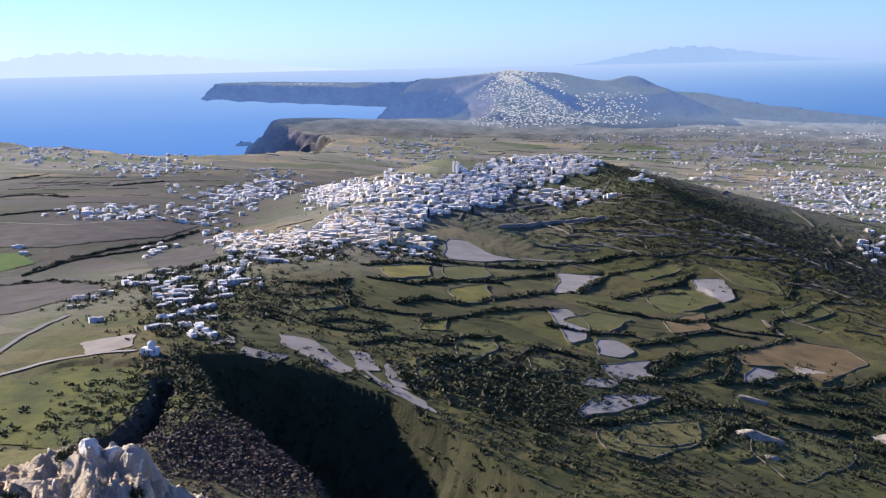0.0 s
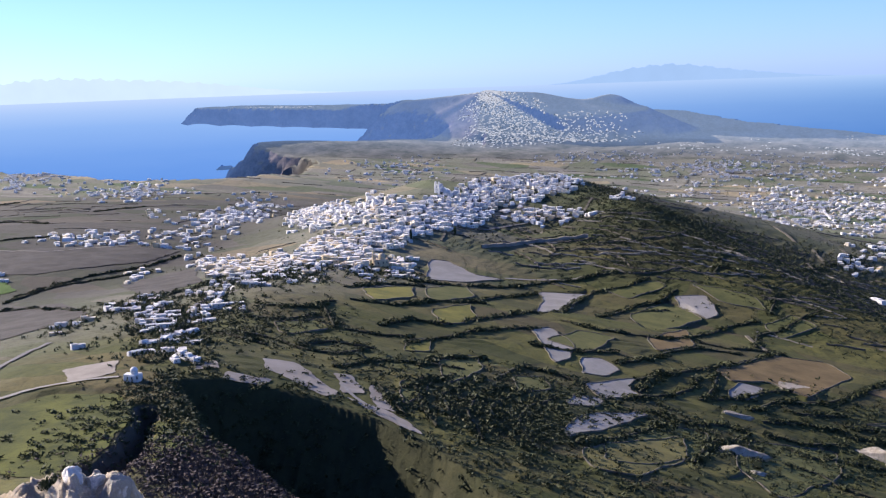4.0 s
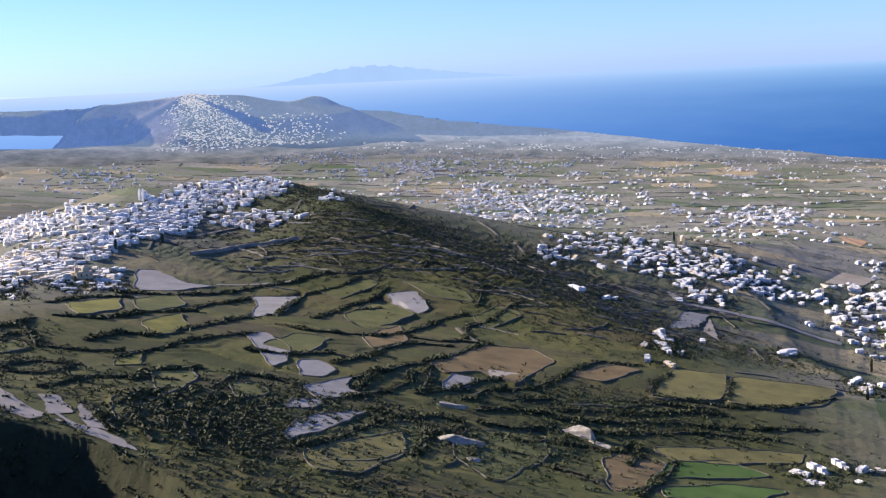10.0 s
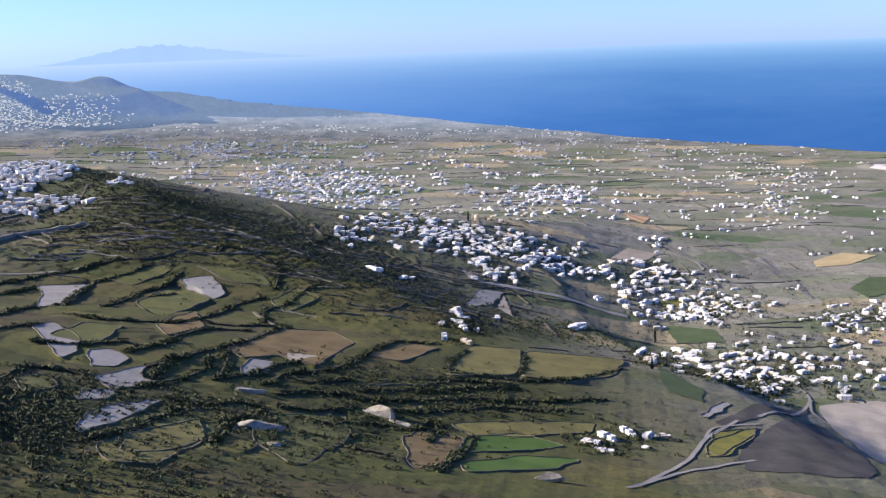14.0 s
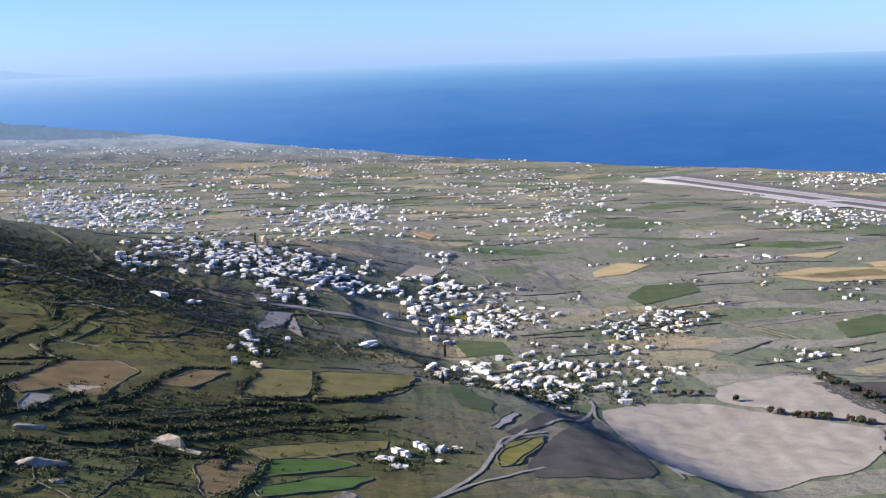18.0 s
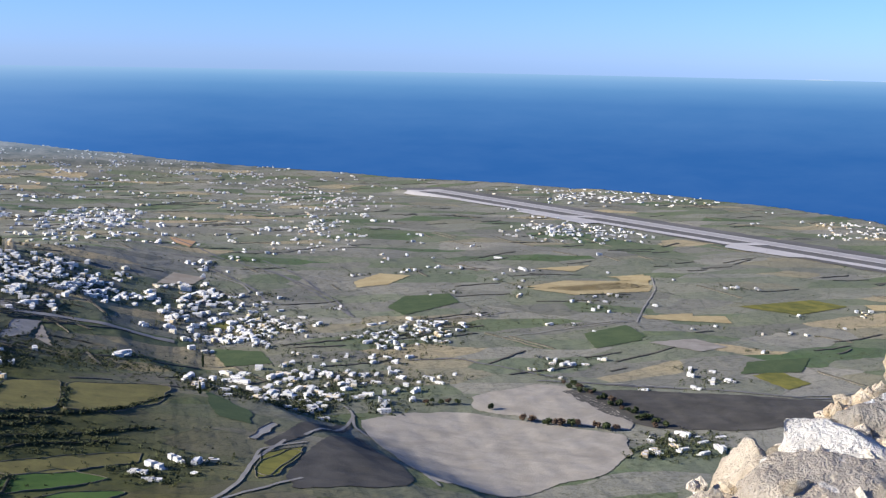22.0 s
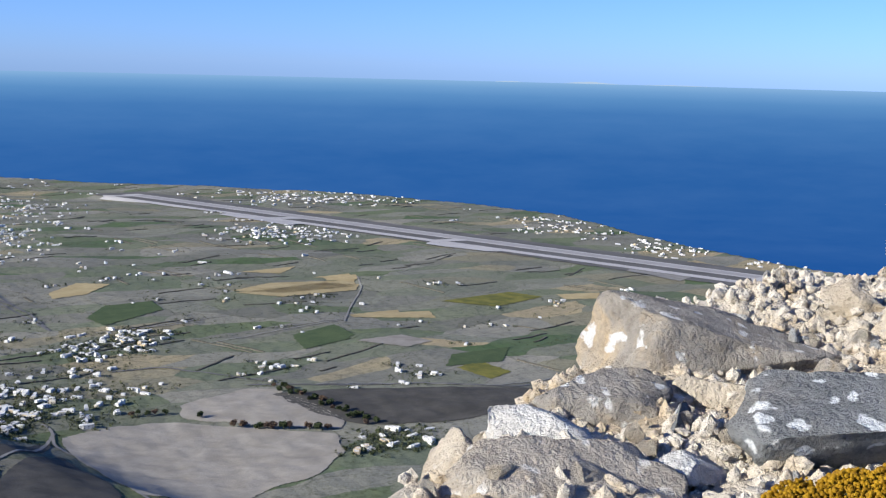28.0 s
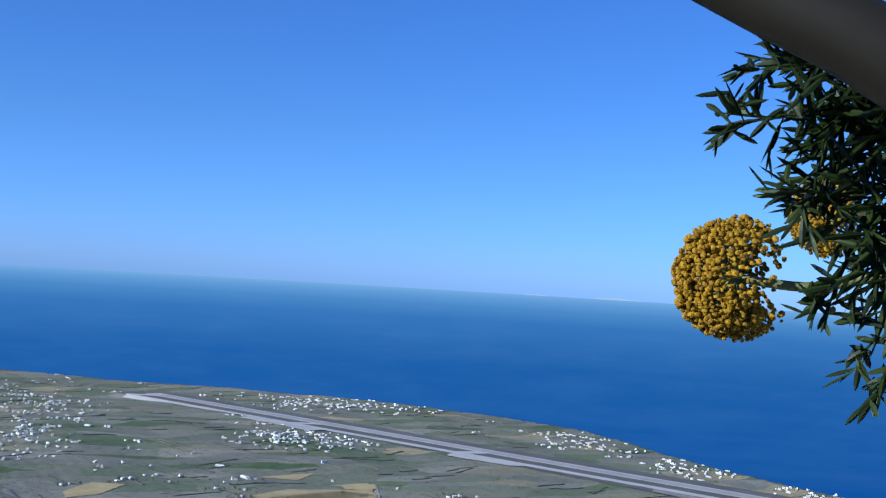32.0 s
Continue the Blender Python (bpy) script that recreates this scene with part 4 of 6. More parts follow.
for u, v in ((0.03, 0.0), (0.36, 0.33), (0.62, 0.60), (0.98, 1.0)):
    tagged(ribbon("taxiway_link", 38, [along(u, 0), along(v, 105)], TAXI, 1.5, 20), "pale taxiway link between runway and taxiway", "taxiway", kind="structure")
tagged(patch("apron", [along(0.27, 118), along(0.40, 118), along(0.40, 200), along(0.28, 190)], TAXI, 1.2, 25), "pale aircraft parking apron", "apron", kind="structure")
tagged(patch("apron", [along(0.60, 120), along(0.70, 120), along(0.69, 160), along(0.61, 175)], TAXI, 1.2, 25), "pale gravel turning loop", "apron", kind="structure")
tagged(patch("apron", [along(0.86, 125), along(0.93, 125), along(0.93, 190), along(0.87, 185)], GRAVEL, 1.2, 25), "pale gravel yard beside the taxiway", "yard", kind="structure")

# ---- houses ----
def box(bm, x, y, z, sx, sy, sz, turn=0.0):
    m = Matrix.Translation((x, y, z + sz / 2)) @ Matrix.Rotation(turn, 4, "Z") @ Matrix.Diagonal((sx, sy, sz, 1))
    bmesh.ops.create_cube(bm, size=1.0, matrix=m)


def box_mesh(name, mat, *boxes, bevel=0.0):
    bm = bmesh.new()
    for b in boxes:
        box(bm, *b)
    if bevel:
        bmesh.ops.bevel(bm, geom=bm.edges[:], offset=bevel, segments=1, affect="EDGES")
    me = bpy.data.meshes.new(name)
    bm.to_mesh(me)
    bm.free()
    me.materials.append(mat)
    return me


rng = np.random.default_rng(11)
LOTS = []


def village(cx, cy, rx, ry, turn, n):
    """n plots strewn over an ellipse."""
    a = radians(turn)
    town = bump(cx, cy, -850, 1500, 450, 420) > 0.25
    n = int(n * (3.0 if town else (1.25 if math.hypot(cx, cy) > 1650 else 0.85) if math.hypot(cx, cy) < 1990 else 2.0))
    kept, tries = [], 0
    while len(kept) < n and tries < n * 14:
        tries += 1
        u, v = rng.normal(0, 0.62, 2)
        if u * u + v * v > 1.5:
            continue
        x, y = cx + u * rx * math.cos(a) - v * ry * math.sin(a), cy + u * rx * math.sin(a) + v * ry * math.cos(a)
        if all((x - p[0]) ** 2 + (y - p[1]) ** 2 > (31 if town else 105) for p in kept):
            kept.append((x, y))
    for x, y in kept:
        turn = a + rng.choice((0, 1.57)) + rng.normal(0, 0.25)
        LOTS.append((x, y, turn))
        if not town and rng.random() < 0.6:
            step = rng.uniform(5.5, 8.5)
            LOTS.append((x + step * math.cos(turn), y + step * math.sin(turn), turn))


village(-742, 1689, 81, 62, 100, 60)
village(-767, 1541, 103, 48, 104, 70)
village(-845, 1476, 149, 54, 131, 55)
village(-1017, 1562, 150, 43, 128, 45)
village(-1581, 2175, 473, 67, 125, 30)
village(-1319, 1693, 271, 71, 132, 28)
village(-768, 1333, 58, 35, 98, 25)
village(-785, 1253, 117, 39, 126, 40)
village(-775, 1120, 151, 40, 127, 45)
village(-800, 1066, 190, 33, 129, 25)
village(-647, 1599, 51, 47, -172, 14)
village(-674, 1173, 75, 38, 102, 14)
village(-668, 847, 86, 20, 134, 16)
village(-648, 767, 77, 26, 132, 18)
village(-744, 819, 76, 22, 145, 10)
village(-562, 663, 57, 21, 133, 8)
village(-505, 596, 24, 19, 162, 6)
village(-743, 729, 116, 24, 139, 4)
village(-597, 617, 54, 19, 145, 2)
village(-2840, 2689, 410, 128, 138, 45)
village(-2201, 2445, 357, 157, 138, 70)
village(-1326, 1369, 129, 70, 144, 24)
village(-1228, 1456, 137, 63, 126, 14)
village(-1517, 1746, 179, 31, 131, 4)
village(-996, 1258, 152, 28, 135, 8)
village(-1192, 1075, 39, 20, 144, 3)
village(-1032, 1162, 78, 23, 130, 4)
village(-2644, 5961, 423, 200, 118, 240)
village(-2299, 5337, 398, 253, 94, 240)
village(-2042, 5666, 363, 189, 91, 110)
village(-2830, 6230, 160, 60, 118, 120)
village(-2005, 3618, 608, 212, 116, 60)
village(-1590, 4503, 300, 234, 99, 50)
village(-1080, 4280, 327, 217, 93, 50)
village(-560, 1712, 34, 12, 93, 4)
village(-552, 3241, 434, 178, 101, 150)
village(-828, 4212, 708, 266, 92, 80)
village(-151, 1906, 152, 84, 80, 60)
village(-42, 1881, 138, 68, 68, 64)
village(38, 1837, 194, 61, 68, 60)
village(148, 2913, 313, 85, 88, 40)
village(232, 1905, 143, 69, 59, 45)
village(340, 1871, 90, 13, 78, 6)
village(293, 1735, 122, 98, -140, 54)
village(-38, 1356, 144, 38, 76, 15)
village(282, 1378, 137, 84, 50, 62)
village(-227, 1712, 93, 19, 94, 8)
village(119, 955, 70, 38, 50, 9)
village(250, 1722, 102, 73, -153, 20)
village(526, 1673, 103, 70, -152, 45)
village(304, 1366, 175, 128, 63, 74)
village(456, 1529, 40, 30, -137, 8)
village(483, 1413, 39, 25, -146, 8)
village(666, 1435, 75, 24, 55, 8)
village(638, 1081, 50, 27, 60, 5)
village(775, 3464, 479, 221, 77, 50)
village(633, 4324, 456, 325, -172, 30)
village(645, 2730, 200, 98, 78, 20)
village(96, 2958, 308, 188, 92, 40)
village(-399, 3146, 380, 170, 102, 80)
village(1802, 3643, 380, 283, -170, 35)
village(1320, 2784, 226, 144, 46, 30)
village(1293, 2689, 164, 126, 173, 38)
village(1822, 3498, 311, 244, -166, 48)
village(2195, 2704, 266, 168, 56, 38)
village(2159, 2220, 199, 109, -136, 32)
village(2239, 1881, 120, 87, 50, 16)
village(838, 1859, 555, 432, -140, 20)
village(674, 1088, 49, 42, -169, 12)
village(841, 1349, 72, 55, 50, 10)
village(709, 1474, 60, 38, -139, 6)

village(-680, 1745, 50, 36, 100, 18)
village(-967, 1494, 110, 45, 128, 34)
village(-1400, 1850, 150, 60, 125, 26)
village(-948, 1229, 80, 26, 128, 9)
village(-763, 863, 60, 18, 130, 12)
village(-627, 756, 50, 22, 130, 12)
village(-545, 640, 40, 16, 130, 8)
village(-731, 712, 34, 12, 140, 3)
village(-7500, 10900, 900, 90, 155, 60)
village(-2960, 6450, 330, 60, 135, 60)

# lone houses over the plain
for x, y in zip(rng.uniform(-2000, 2400, 3000), rng.uniform(1500, 6600, 3000)):
    if x > -1500 + 0.02 * y and waves(np.array([x]), np.array([y]), 700, 4)[0] > rng.uniform(-0.35, 0.9) and rng.random() < (0.42 if x < 300 else 0.16):
        a = rng.uniform(0, 3.1)
        for _ in range(rng.integers(2, 7)):
            LOTS.append((x, y, a + rng.normal(0, 0.1)))
            x, y = x + rng.normal(0, 15), y + rng.normal(0, 9)
for x, y in zip(rng.uniform(-1700, 900, 1500), rng.uniform(2150, 5600, 1500)):
    if x > -420 - 0.24 * y and waves(np.array([x]), np.array([y]), 520, 9)[0] > rng.uniform(-0.5, 0.6):
        a = rng.uniform(0, 3.1)
        for _ in range(rng.integers(1, 5)):
            LOTS.append((x, y, a + rng.normal(0, 0.1)))
            x, y = x + rng.normal(0, 22), y + rng.normal(0, 14)
lots = np.array(LOTS)
keep = (inland(lots[:, 0], lots[:, 1]) > 25) & (inside(lots[:, 0], lots[:, 1], AIRFIELD) < -20)
for kind, outline in PLOTS:
    keep &= inside(lots[:, 0], lots[:, 1], outline) < 4
lots = lots[keep]
lots = lots[np.argsort(np.hypot(lots[:, 0], lots[:, 1]))]
level = ground(lots[:, 0], lots[:, 1])


def house_model(k):
    """One white cubic house: walls of two blocks, flat roofs behind parapets, doors, windows, a chimney or water tank."""
    w, d, h = rng.uniform(7.5, 13), rng.uniform(6, 8.5), (3.6, 6.6, 3.9, 6.2, 4.2, 3.4, 6.8, 3.7)[k % 8]
    w2, d2, h2 = w * rng.uniform(0.5, 0.75), d * rng.uniform(0.7, 1.0), h * rng.choice((0.6, 0.75, 1.3))
    ox, oy = w * 0.42, d * rng.uniform(0.25, 0.55) * rng.choice((-1, 1))
    wallm = CREAM if k in (5, 11) else WHITE
    top = new("house")
    part("wall", box_mesh("wall", wallm, (0, 0, -2.5, w, d, h + 2.5), (ox, oy, -2.5, w2, d2, h2 + 2.5), bevel=0.12), None, top)
    for x, y, ww, dd, hh in ((0, 0, w, d, h), (ox, oy, w2, d2, h2)):
        part("roof", box_mesh("roof", ROOF, (x, y, hh + 0.0, ww - 0.75, dd - 0.75, 0.06)), None, top, "flat grey-white roof")
        t = 0.32
        part("parapet", box_mesh("parapet", wallm, (x, y - dd / 2 + t / 2, hh - 0.02, ww, t, 0.5), (x, y + dd / 2 - t / 2, hh - 0.02, ww, t, 0.5),
                                 (x - ww / 2 + t / 2, y, hh - 0.02, t, dd - 2 * t, 0.5), (x + ww / 2 - t / 2, y, hh - 0.02, t, dd - 2 * t, 0.5)), None, top)
    pane = box_mesh("window", GLASS, (0, 0, 0, 1.0, 0.14, 1.25))
    leaf = box_mesh("door", DOOR, (0, 0, 0, 1.15, 0.16, 2.15))
    for side in (-1, 1):
        spots = np.linspace(-w / 2 + 1.5, w / 2 - 1.5, 2 + (k + side) % 2)
        for j, u in enumerate(spots):
            o = part("door" if j == 0 else "window", leaf if j == 0 else pane, None, top, "painted wooden door" if j == 0 else "")
            o.location = (u, side * d / 2, 0.05 if j == 0 else 1.1)
            if h > 5:
                o = part("window", pane, None, top)
                o.location = (u, side * d / 2, 4.1)
    for side in (-1, 1):
        o = part("window", pane, None, top)
        o.location, o.rotation_euler = (side * w / 2, -oy * 0.3, 1.1 if side < 0 else h * 0.55), (0, 0, math.pi / 2)
    if k % 3 == 0:
        part("chimney", box_mesh("chimney", wallm, (-w * 0.3, d * 0.2, h, 0.7, 0.7, 1.3)), None, top)
    if k % 3 == 1:
        part("terrace", box_mesh("terrace", TERRACE_STONE, (-w * 0.1, -d * 0.5 - 1.6, -2.5, w * 1.1, 3.2, 2.55)), None, top, "raised stone terrace")
    if k % 4 == 2:
        bm = bmesh.new()
        bmesh.ops.create_cone(bm, cap_ends=True, segments=14, radius1=d2 * 0.36, radius2=d2 * 0.36, depth=w2 * 0.9, matrix=Matrix.Translation((ox, oy, h2 + 0.1)) @ Matrix.Rotation(math.pi / 2, 4, "Y"))
        part("vault", bm, wallm, top, "white barrel vault roof")
    return top


NEAR = 330
models = [house_model(k) for k in range(12)]
WORDS = ("single-storey whitewashed cubic house with flat roof", "two-storey whitewashed house with flat roof and parapet")
for i in range(min(NEAR, len(lots))):
    k = int(rng.integers(12))
    x, y, a = lots[i]
    m = Matrix.Translation((x, y, level[i])) @ Matrix.Rotation(a, 4, "Z") @ Matrix.Diagonal((*(rng.uniform(0.5, 0.9) * np.array((1.2, 1.0, 0.74))), 1))
    o = copy_thing(models[k], m)
    label = "ochre rendered village house with flat roof" if k in (5, 11) else WORDS[k % 2]
    tagged(o, label, "house", "houses of the villages")
for mod in models:
    for o in list(mod.children_recursive) + [mod]:
        bpy.data.objects.remove(o)


# the hill town's nearer houses, each a thing of two blocks with roof, door and windows
def town_model(k):
    w, d, h = rng.uniform(5.5, 10), rng.uniform(5, 7.5), (3.4, 5.9, 3.7, 6.2, 4.0, 3.3)[k]
    top = new("town_house")
    mat = CREAM if k == 4 else WARM if k in (1, 3) else WHITE
    part("wall", box_mesh("wall", mat, (0, 0, -2.5, w, d, h + 2.5), (w * 0.35, d * 0.45, -2.5, w * 0.7, d * 0.7, h * (0.65 if k % 2 else 1.3) + 2.5)), None, top)
    part("roof", box_mesh("roof", ROOF, (-w * 0.08, -d * 0.08, h, w * 0.8, d * 0.8, 0.08)), None, top, "flat pale roof")
    for x, y, z, turn in ((-w * 0.25, -d / 2, 1.2, 0), (w * 0.2, -d / 2, 1.2, 0), (-w / 2, 0.0, h * 0.5, 1.5708)):
        o = part("window", box_mesh("window", GLASS, (0, 0, 0, 1.1, 0.16, 1.4)), None, top)
        o.location, o.rotation_euler = (x, y, z), (0, 0, turn)
    return top


rest = np.arange(NEAR, len(lots))
town = bump(lots[rest, 0], lots[rest, 1], -850, 1500, 450, 420) > 0.3
town_lots = rest[town][:290]
models = [town_model(k) for k in range(6)]
for i in town_lots:
    k = int(rng.integers(6))
    o = copy_thing(models[k], Matrix.Translation((lots[i, 0], lots[i, 1], level[i])) @ Matrix.Rotation(lots[i, 2], 4, "Z") @ Matrix.Diagonal((*(rng.uniform(0.8, 1.3) * np.array((1.15, 1.0, 0.82))), 1)))
    tagged(o, "ochre plastered house in the hill town" if k == 4 else "whitewashed cubic house in the dense hill town", "house", "houses of the hill town")
for mod in models:
    for o in list(mod.children_recursive) + [mod]:
        bpy.data.objects.remove(o)


def far_houses(name, sel, label, glow=False):
    """White houses too far off to part: one mesh of blocks with parapets and dark windows."""
    V, F, M = [], [], []

    def block(x, y, z, a, sx, sy, sz, mat):
        c, s, k = math.cos(a), math.sin(a), len(V)
        for dz in (0, sz):
            for dx, dy in ((-sx, -sy), (sx, -sy), (sx, sy), (-sx, sy)):
                V.append((x + (dx * c - dy * s) / 2, y + (dx * s + dy * c) / 2, z + dz))
        for f in ((4, 5, 6, 7), (0, 1, 5, 4), (1, 2, 6, 5), (2, 3, 7, 6), (3, 0, 4, 7)):
            F.append(tuple(k + i for i in f))
            M.append(mat)
    for i in sel:
        x, y, a = lots[i]
        z = level[i] - 1.5
        big = 0.7 if math.hypot(x, y) > 4700 else 0.92 if x < 300 else 0.72
        w, d, h = rng.uniform(5.5, 12.5) * big, rng.uniform(5, 8) * big, rng.choice((3.2, 3.8, 6.0)) * big + 1.5
        body = 1 if rng.random() < 0.06 else 4 if rng.random() < (0.35 if name == "hill_town" else 0.15) else 0
        block(x, y, z, a, w, d, h, body)
        block(x, y, z + h - 0.05, a, w - 0.7, d - 0.7, 0.09, 2)
        if rng.random() < 0.6:
            o = rng.uniform(0.3, 0.55) * w
            block(x + o * math.cos(a), y + o * math.sin(a), z, a, w * 0.6, d * 0.8, h * rng.uniform(0.6, 1.35), body)
        if rng.random() < 0.4:
            o = rng.uniform(0.5, 0.9) * d
            block(x - o * math.sin(a), y + o * math.cos(a), z, a, w * 0.7, d * 0.6, h * rng.uniform(0.5, 0.9), body)
        for side in (-1, 1):
            for u in np.arange(-w / 2 + 1.4, w / 2 - 1, 2.9):
                zz = z + 2.4 if rng.random() < 0.7 else z + 1.6
                block(x + u * math.cos(a) - side * d / 2 * math.sin(a), y + u * math.sin(a) + side * d / 2 * math.cos(a), zz, a, 1.1, 0.14, 1.4, 3)
    me = mesh_of(name, squash(np.array(V)), F)
    # with glow set, emission replaces sunlight on walls and roofs
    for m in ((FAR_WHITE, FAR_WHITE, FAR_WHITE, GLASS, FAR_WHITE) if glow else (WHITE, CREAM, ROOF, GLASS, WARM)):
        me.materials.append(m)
    me.polygons.foreach_set("material_index", M)
    return tagged(new(name, me), label, "houses", kind="stuff")


reach = np.hypot(lots[:, 0], lots[:, 1])
far_houses("hill_town", rest[town][290:], "dense white hill town of cubic houses")
far_houses("plain_houses", rest[~town & (reach[rest] < 5200)], "white houses scattered over the plain")
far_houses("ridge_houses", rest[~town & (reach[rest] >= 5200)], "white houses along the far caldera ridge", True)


# ---- churches ----
def dome(name, radius, height, material, seg=20):
    v, f = [], []
    rows = 7
    for i in range(rows):
        a = math.pi / 2 * i / (rows - 1)
        for j in range(seg):
            b = 2 * math.pi * j / seg
            v.append((radius * math.cos(a) * math.cos(b), radius * math.cos(a) * math.sin(b), height * math.sin(a)))
    for i in range(rows - 1):
        for j in range(seg):
            f.append((i * seg + j, i * seg + (j + 1) % seg, (i + 1) * seg + (j + 1) % seg, (i + 1) * seg + j))
    return mesh_of(name, v, f, material, True)


def church(x, y, size, wall_mat, dome_mat, towers, turn, label):
    top = new("church")
    z = float(ground(np.array([x]), np.array([y]))[0])
    s = size
    part("nave", box_mesh("nave", wall_mat, (0, 0, -2, 2.2 * s, 1.3 * s, 1.0 * s + 2), (0.2 * s, 0, 0, 1.0 * s, 1.9 * s, 0.9 * s), bevel=0.15), None, top)
    bm = bmesh.new()
    bmesh.ops.create_cone(bm, cap_ends=True, segments=20, radius1=0.5 * s, radius2=0.5 * s, depth=0.5 * s, matrix=Matrix.Translation((0.2 * s, 0, 1.2 * s)))
    part("drum", bm, wall_mat, top)
    o = part("dome", dome("dome", 0.52 * s, 0.5 * s, dome_mat), None, top, "rounded church dome")
    o.location = (0.2 * s, 0, 1.42 * s)
    for k in range(towers):
        oy = (k - (towers - 1) / 2) * 1.0 * s
        part("bell_tower", box_mesh("bell_tower", wall_mat, (-1.0 * s, oy, -2, 0.5 * s, 0.5 * s, 1.7 * s + 2), (-1.0 * s, oy, 1.9 * s, 0.38 * s, 0.38 * s, 0.35 * s),
                                    (-1.0 * s - 0.17 * s, oy - 0.17 * s, 1.7 * s, 0.1 * s, 0.1 * s, 0.22 * s), (-1.0 * s + 0.17 * s, oy + 0.17 * s, 1.7 * s, 0.1 * s, 0.1 * s, 0.22 * s),
                                    (-1.0 * s - 0.17 * s, oy + 0.17 * s, 1.7 * s, 0.1 * s, 0.1 * s, 0.22 * s), (-1.0 * s + 0.17 * s, oy - 0.17 * s, 1.7 * s, 0.1 * s, 0.1 * s, 0.22 * s)), None, top)
        o = part("cap", dome("cap", 0.22 * s, 0.22 * s, dome_mat, 12), None, top)
        o.location = (-1.0 * s, oy, 2.24 * s)
    for u in (-0.5, 0.2, 0.8):
        for side in (-1, 1):
            o = part("window", box_mesh("window", GLASS, (0, 0, 0, 0.16 * s, 0.1, 0.35 * s)), None, top)
            o.location = (u * s, side * (0.66 * s if u != 0.2 else 0.96 * s), 0.4 * s)
    top.matrix_basis = Matrix.Translation((x, y, z)) @ Matrix.Rotation(radians(turn), 4, "Z")
    return tagged(top, label, "church")


church(-493, 541, 4.6, WHITE, WHITE, 0, 20, "small whitewashed chapel with a round white dome")
church(-826, 1618, 7, WHITE, WHITE, 2, 75, "white town church with two bell towers and dome")
church(-45, 2040, 8.5, CREAM, CREAM, 2, 80, "cream coloured village church with twin bell towers")
church(-690, 1190, 8, CREAM, CREAM, 1, 40, "ochre church with dome at the edge of town")

# ---- scrub, trees and terraced outcrops ----
BRUSH = leaf_shader("bare_brown_brush", (0.055, 0.042, 0.036), (0.12, 0.092, 0.078))


def clump(n, size, flat, seed):
    """A ragged clump of small leaf faces: points and triangles."""
    g = np.random.default_rng(seed)
    p = g.normal(0, 1, (n, 3))
    p /= np.linalg.norm(p, axis=1)[:, None]
    p *= (g.uniform(0.35, 1.0, n) ** 0.5 * (1 + 0.3 * np.sin(p[:, 0] * 5 + seed) * np.sin(p[:, 1] * 4)))[:, None]
    p[:, 2] = p[:, 2] * flat + flat * 0.7
    d = g.normal(0, 0.34, (n, 3, 3))
    return ((p[:, None, :] + d) * size).astype(np.float32)


def scatter(name, xs, ys, sizes, material, label, category, n=26, flat=0.75):
    """Bushes strewn over the ground, joined."""
    kinds = [clump(n, 1.0, flat, 40 + k) for k in range(6)]
    zs = ground(xs, ys)
    turn = rng.uniform(0, 6.28, len(xs))
    c, q = np.cos(turn)[:, None, None], np.sin(turn)[:, None, None]
    k = np.array(kinds)[np.arange(len(xs)) % 6]
    k = np.stack((k[..., 0] * c - k[..., 1] * q, k[..., 0] * q + k[..., 1] * c, k[..., 2]), -1) * np.asarray(sizes)[:, None, None, None]
    k += np.stack((xs, ys, zs - 0.1 * sizes), -1)[:, None, None, :]
    v = squash(k.reshape(-1, 3))
    me = bpy.data.meshes.new(name)
    me.vertices.add(len(v))
    me.vertices.foreach_set("co", v.reshape(-1).astype(np.float32))
    me.loops.add(len(v))
    me.loops.foreach_set("vertex_index", np.arange(len(v), dtype=np.int32))
    me.polygons.add(len(v) // 3)
    me.polygons.foreach_set("loop_start", np.arange(0, len(v), 3, dtype=np.int32))
    me.materials.append(material)
    me.update(calc_edges=True)
    return tagged(new(name, me), label, category, kind="stuff")


def strew(n, cx, cy, rx, ry, turn=0.0):
    u, v = rng.normal(0, 0.6, n), rng.normal(0, 0.6, n)
    a = radians(turn)
    return cx + u * rx * math.cos(a) - v * ry * math.sin(a), cy + u * rx * math.sin(a) + v * ry * math.cos(a)


# along the risers of the terraces
tx, ty = strew(80000, -310, 1080, 440, 620, 12)
ox, oy = strew(50000, -380, 1580, 360, 220, 20)
tx, ty = np.concatenate((ox, tx)), np.concatenate((oy, ty))
h = 1.5
drop = np.hypot(ground(tx + h, ty) - ground(tx - h, ty), ground(tx, ty + h) - ground(tx, ty - h)) / (2 * h)
ok = (drop > 0.40) & (np.hypot(tx, ty) > 480)
tx, ty = tx[ok][:6000], ty[ok][:6000]
scatter("terrace_scrub", tx, ty, rng.uniform(0.8, 1.9, len(tx)), LEAF, "dark scrub along the terrace edges", "scrub", 14)
# thick scrub on the terrace banks of the valley
bx, by = [], []
for pts in HEDGES:
    for (ax, ay), (cx, cy) in zip(pts, pts[1:]):
        long = math.hypot(cx - ax, cy - ay)
        u = rng.uniform(0, 1, int(long * 1.9))
        side = rng.normal(0, 2.1, len(u)) + 3.0 * np.sin(u * 3.14159) * math.sin(ax * 0.7)
        bx.append(ax + (cx - ax) * u - (cy - ay) / long * side)
        by.append(ay + (cy - ay) * u + (cx - ax) / long * side)
bx, by = np.concatenate(bx), np.concatenate(by)
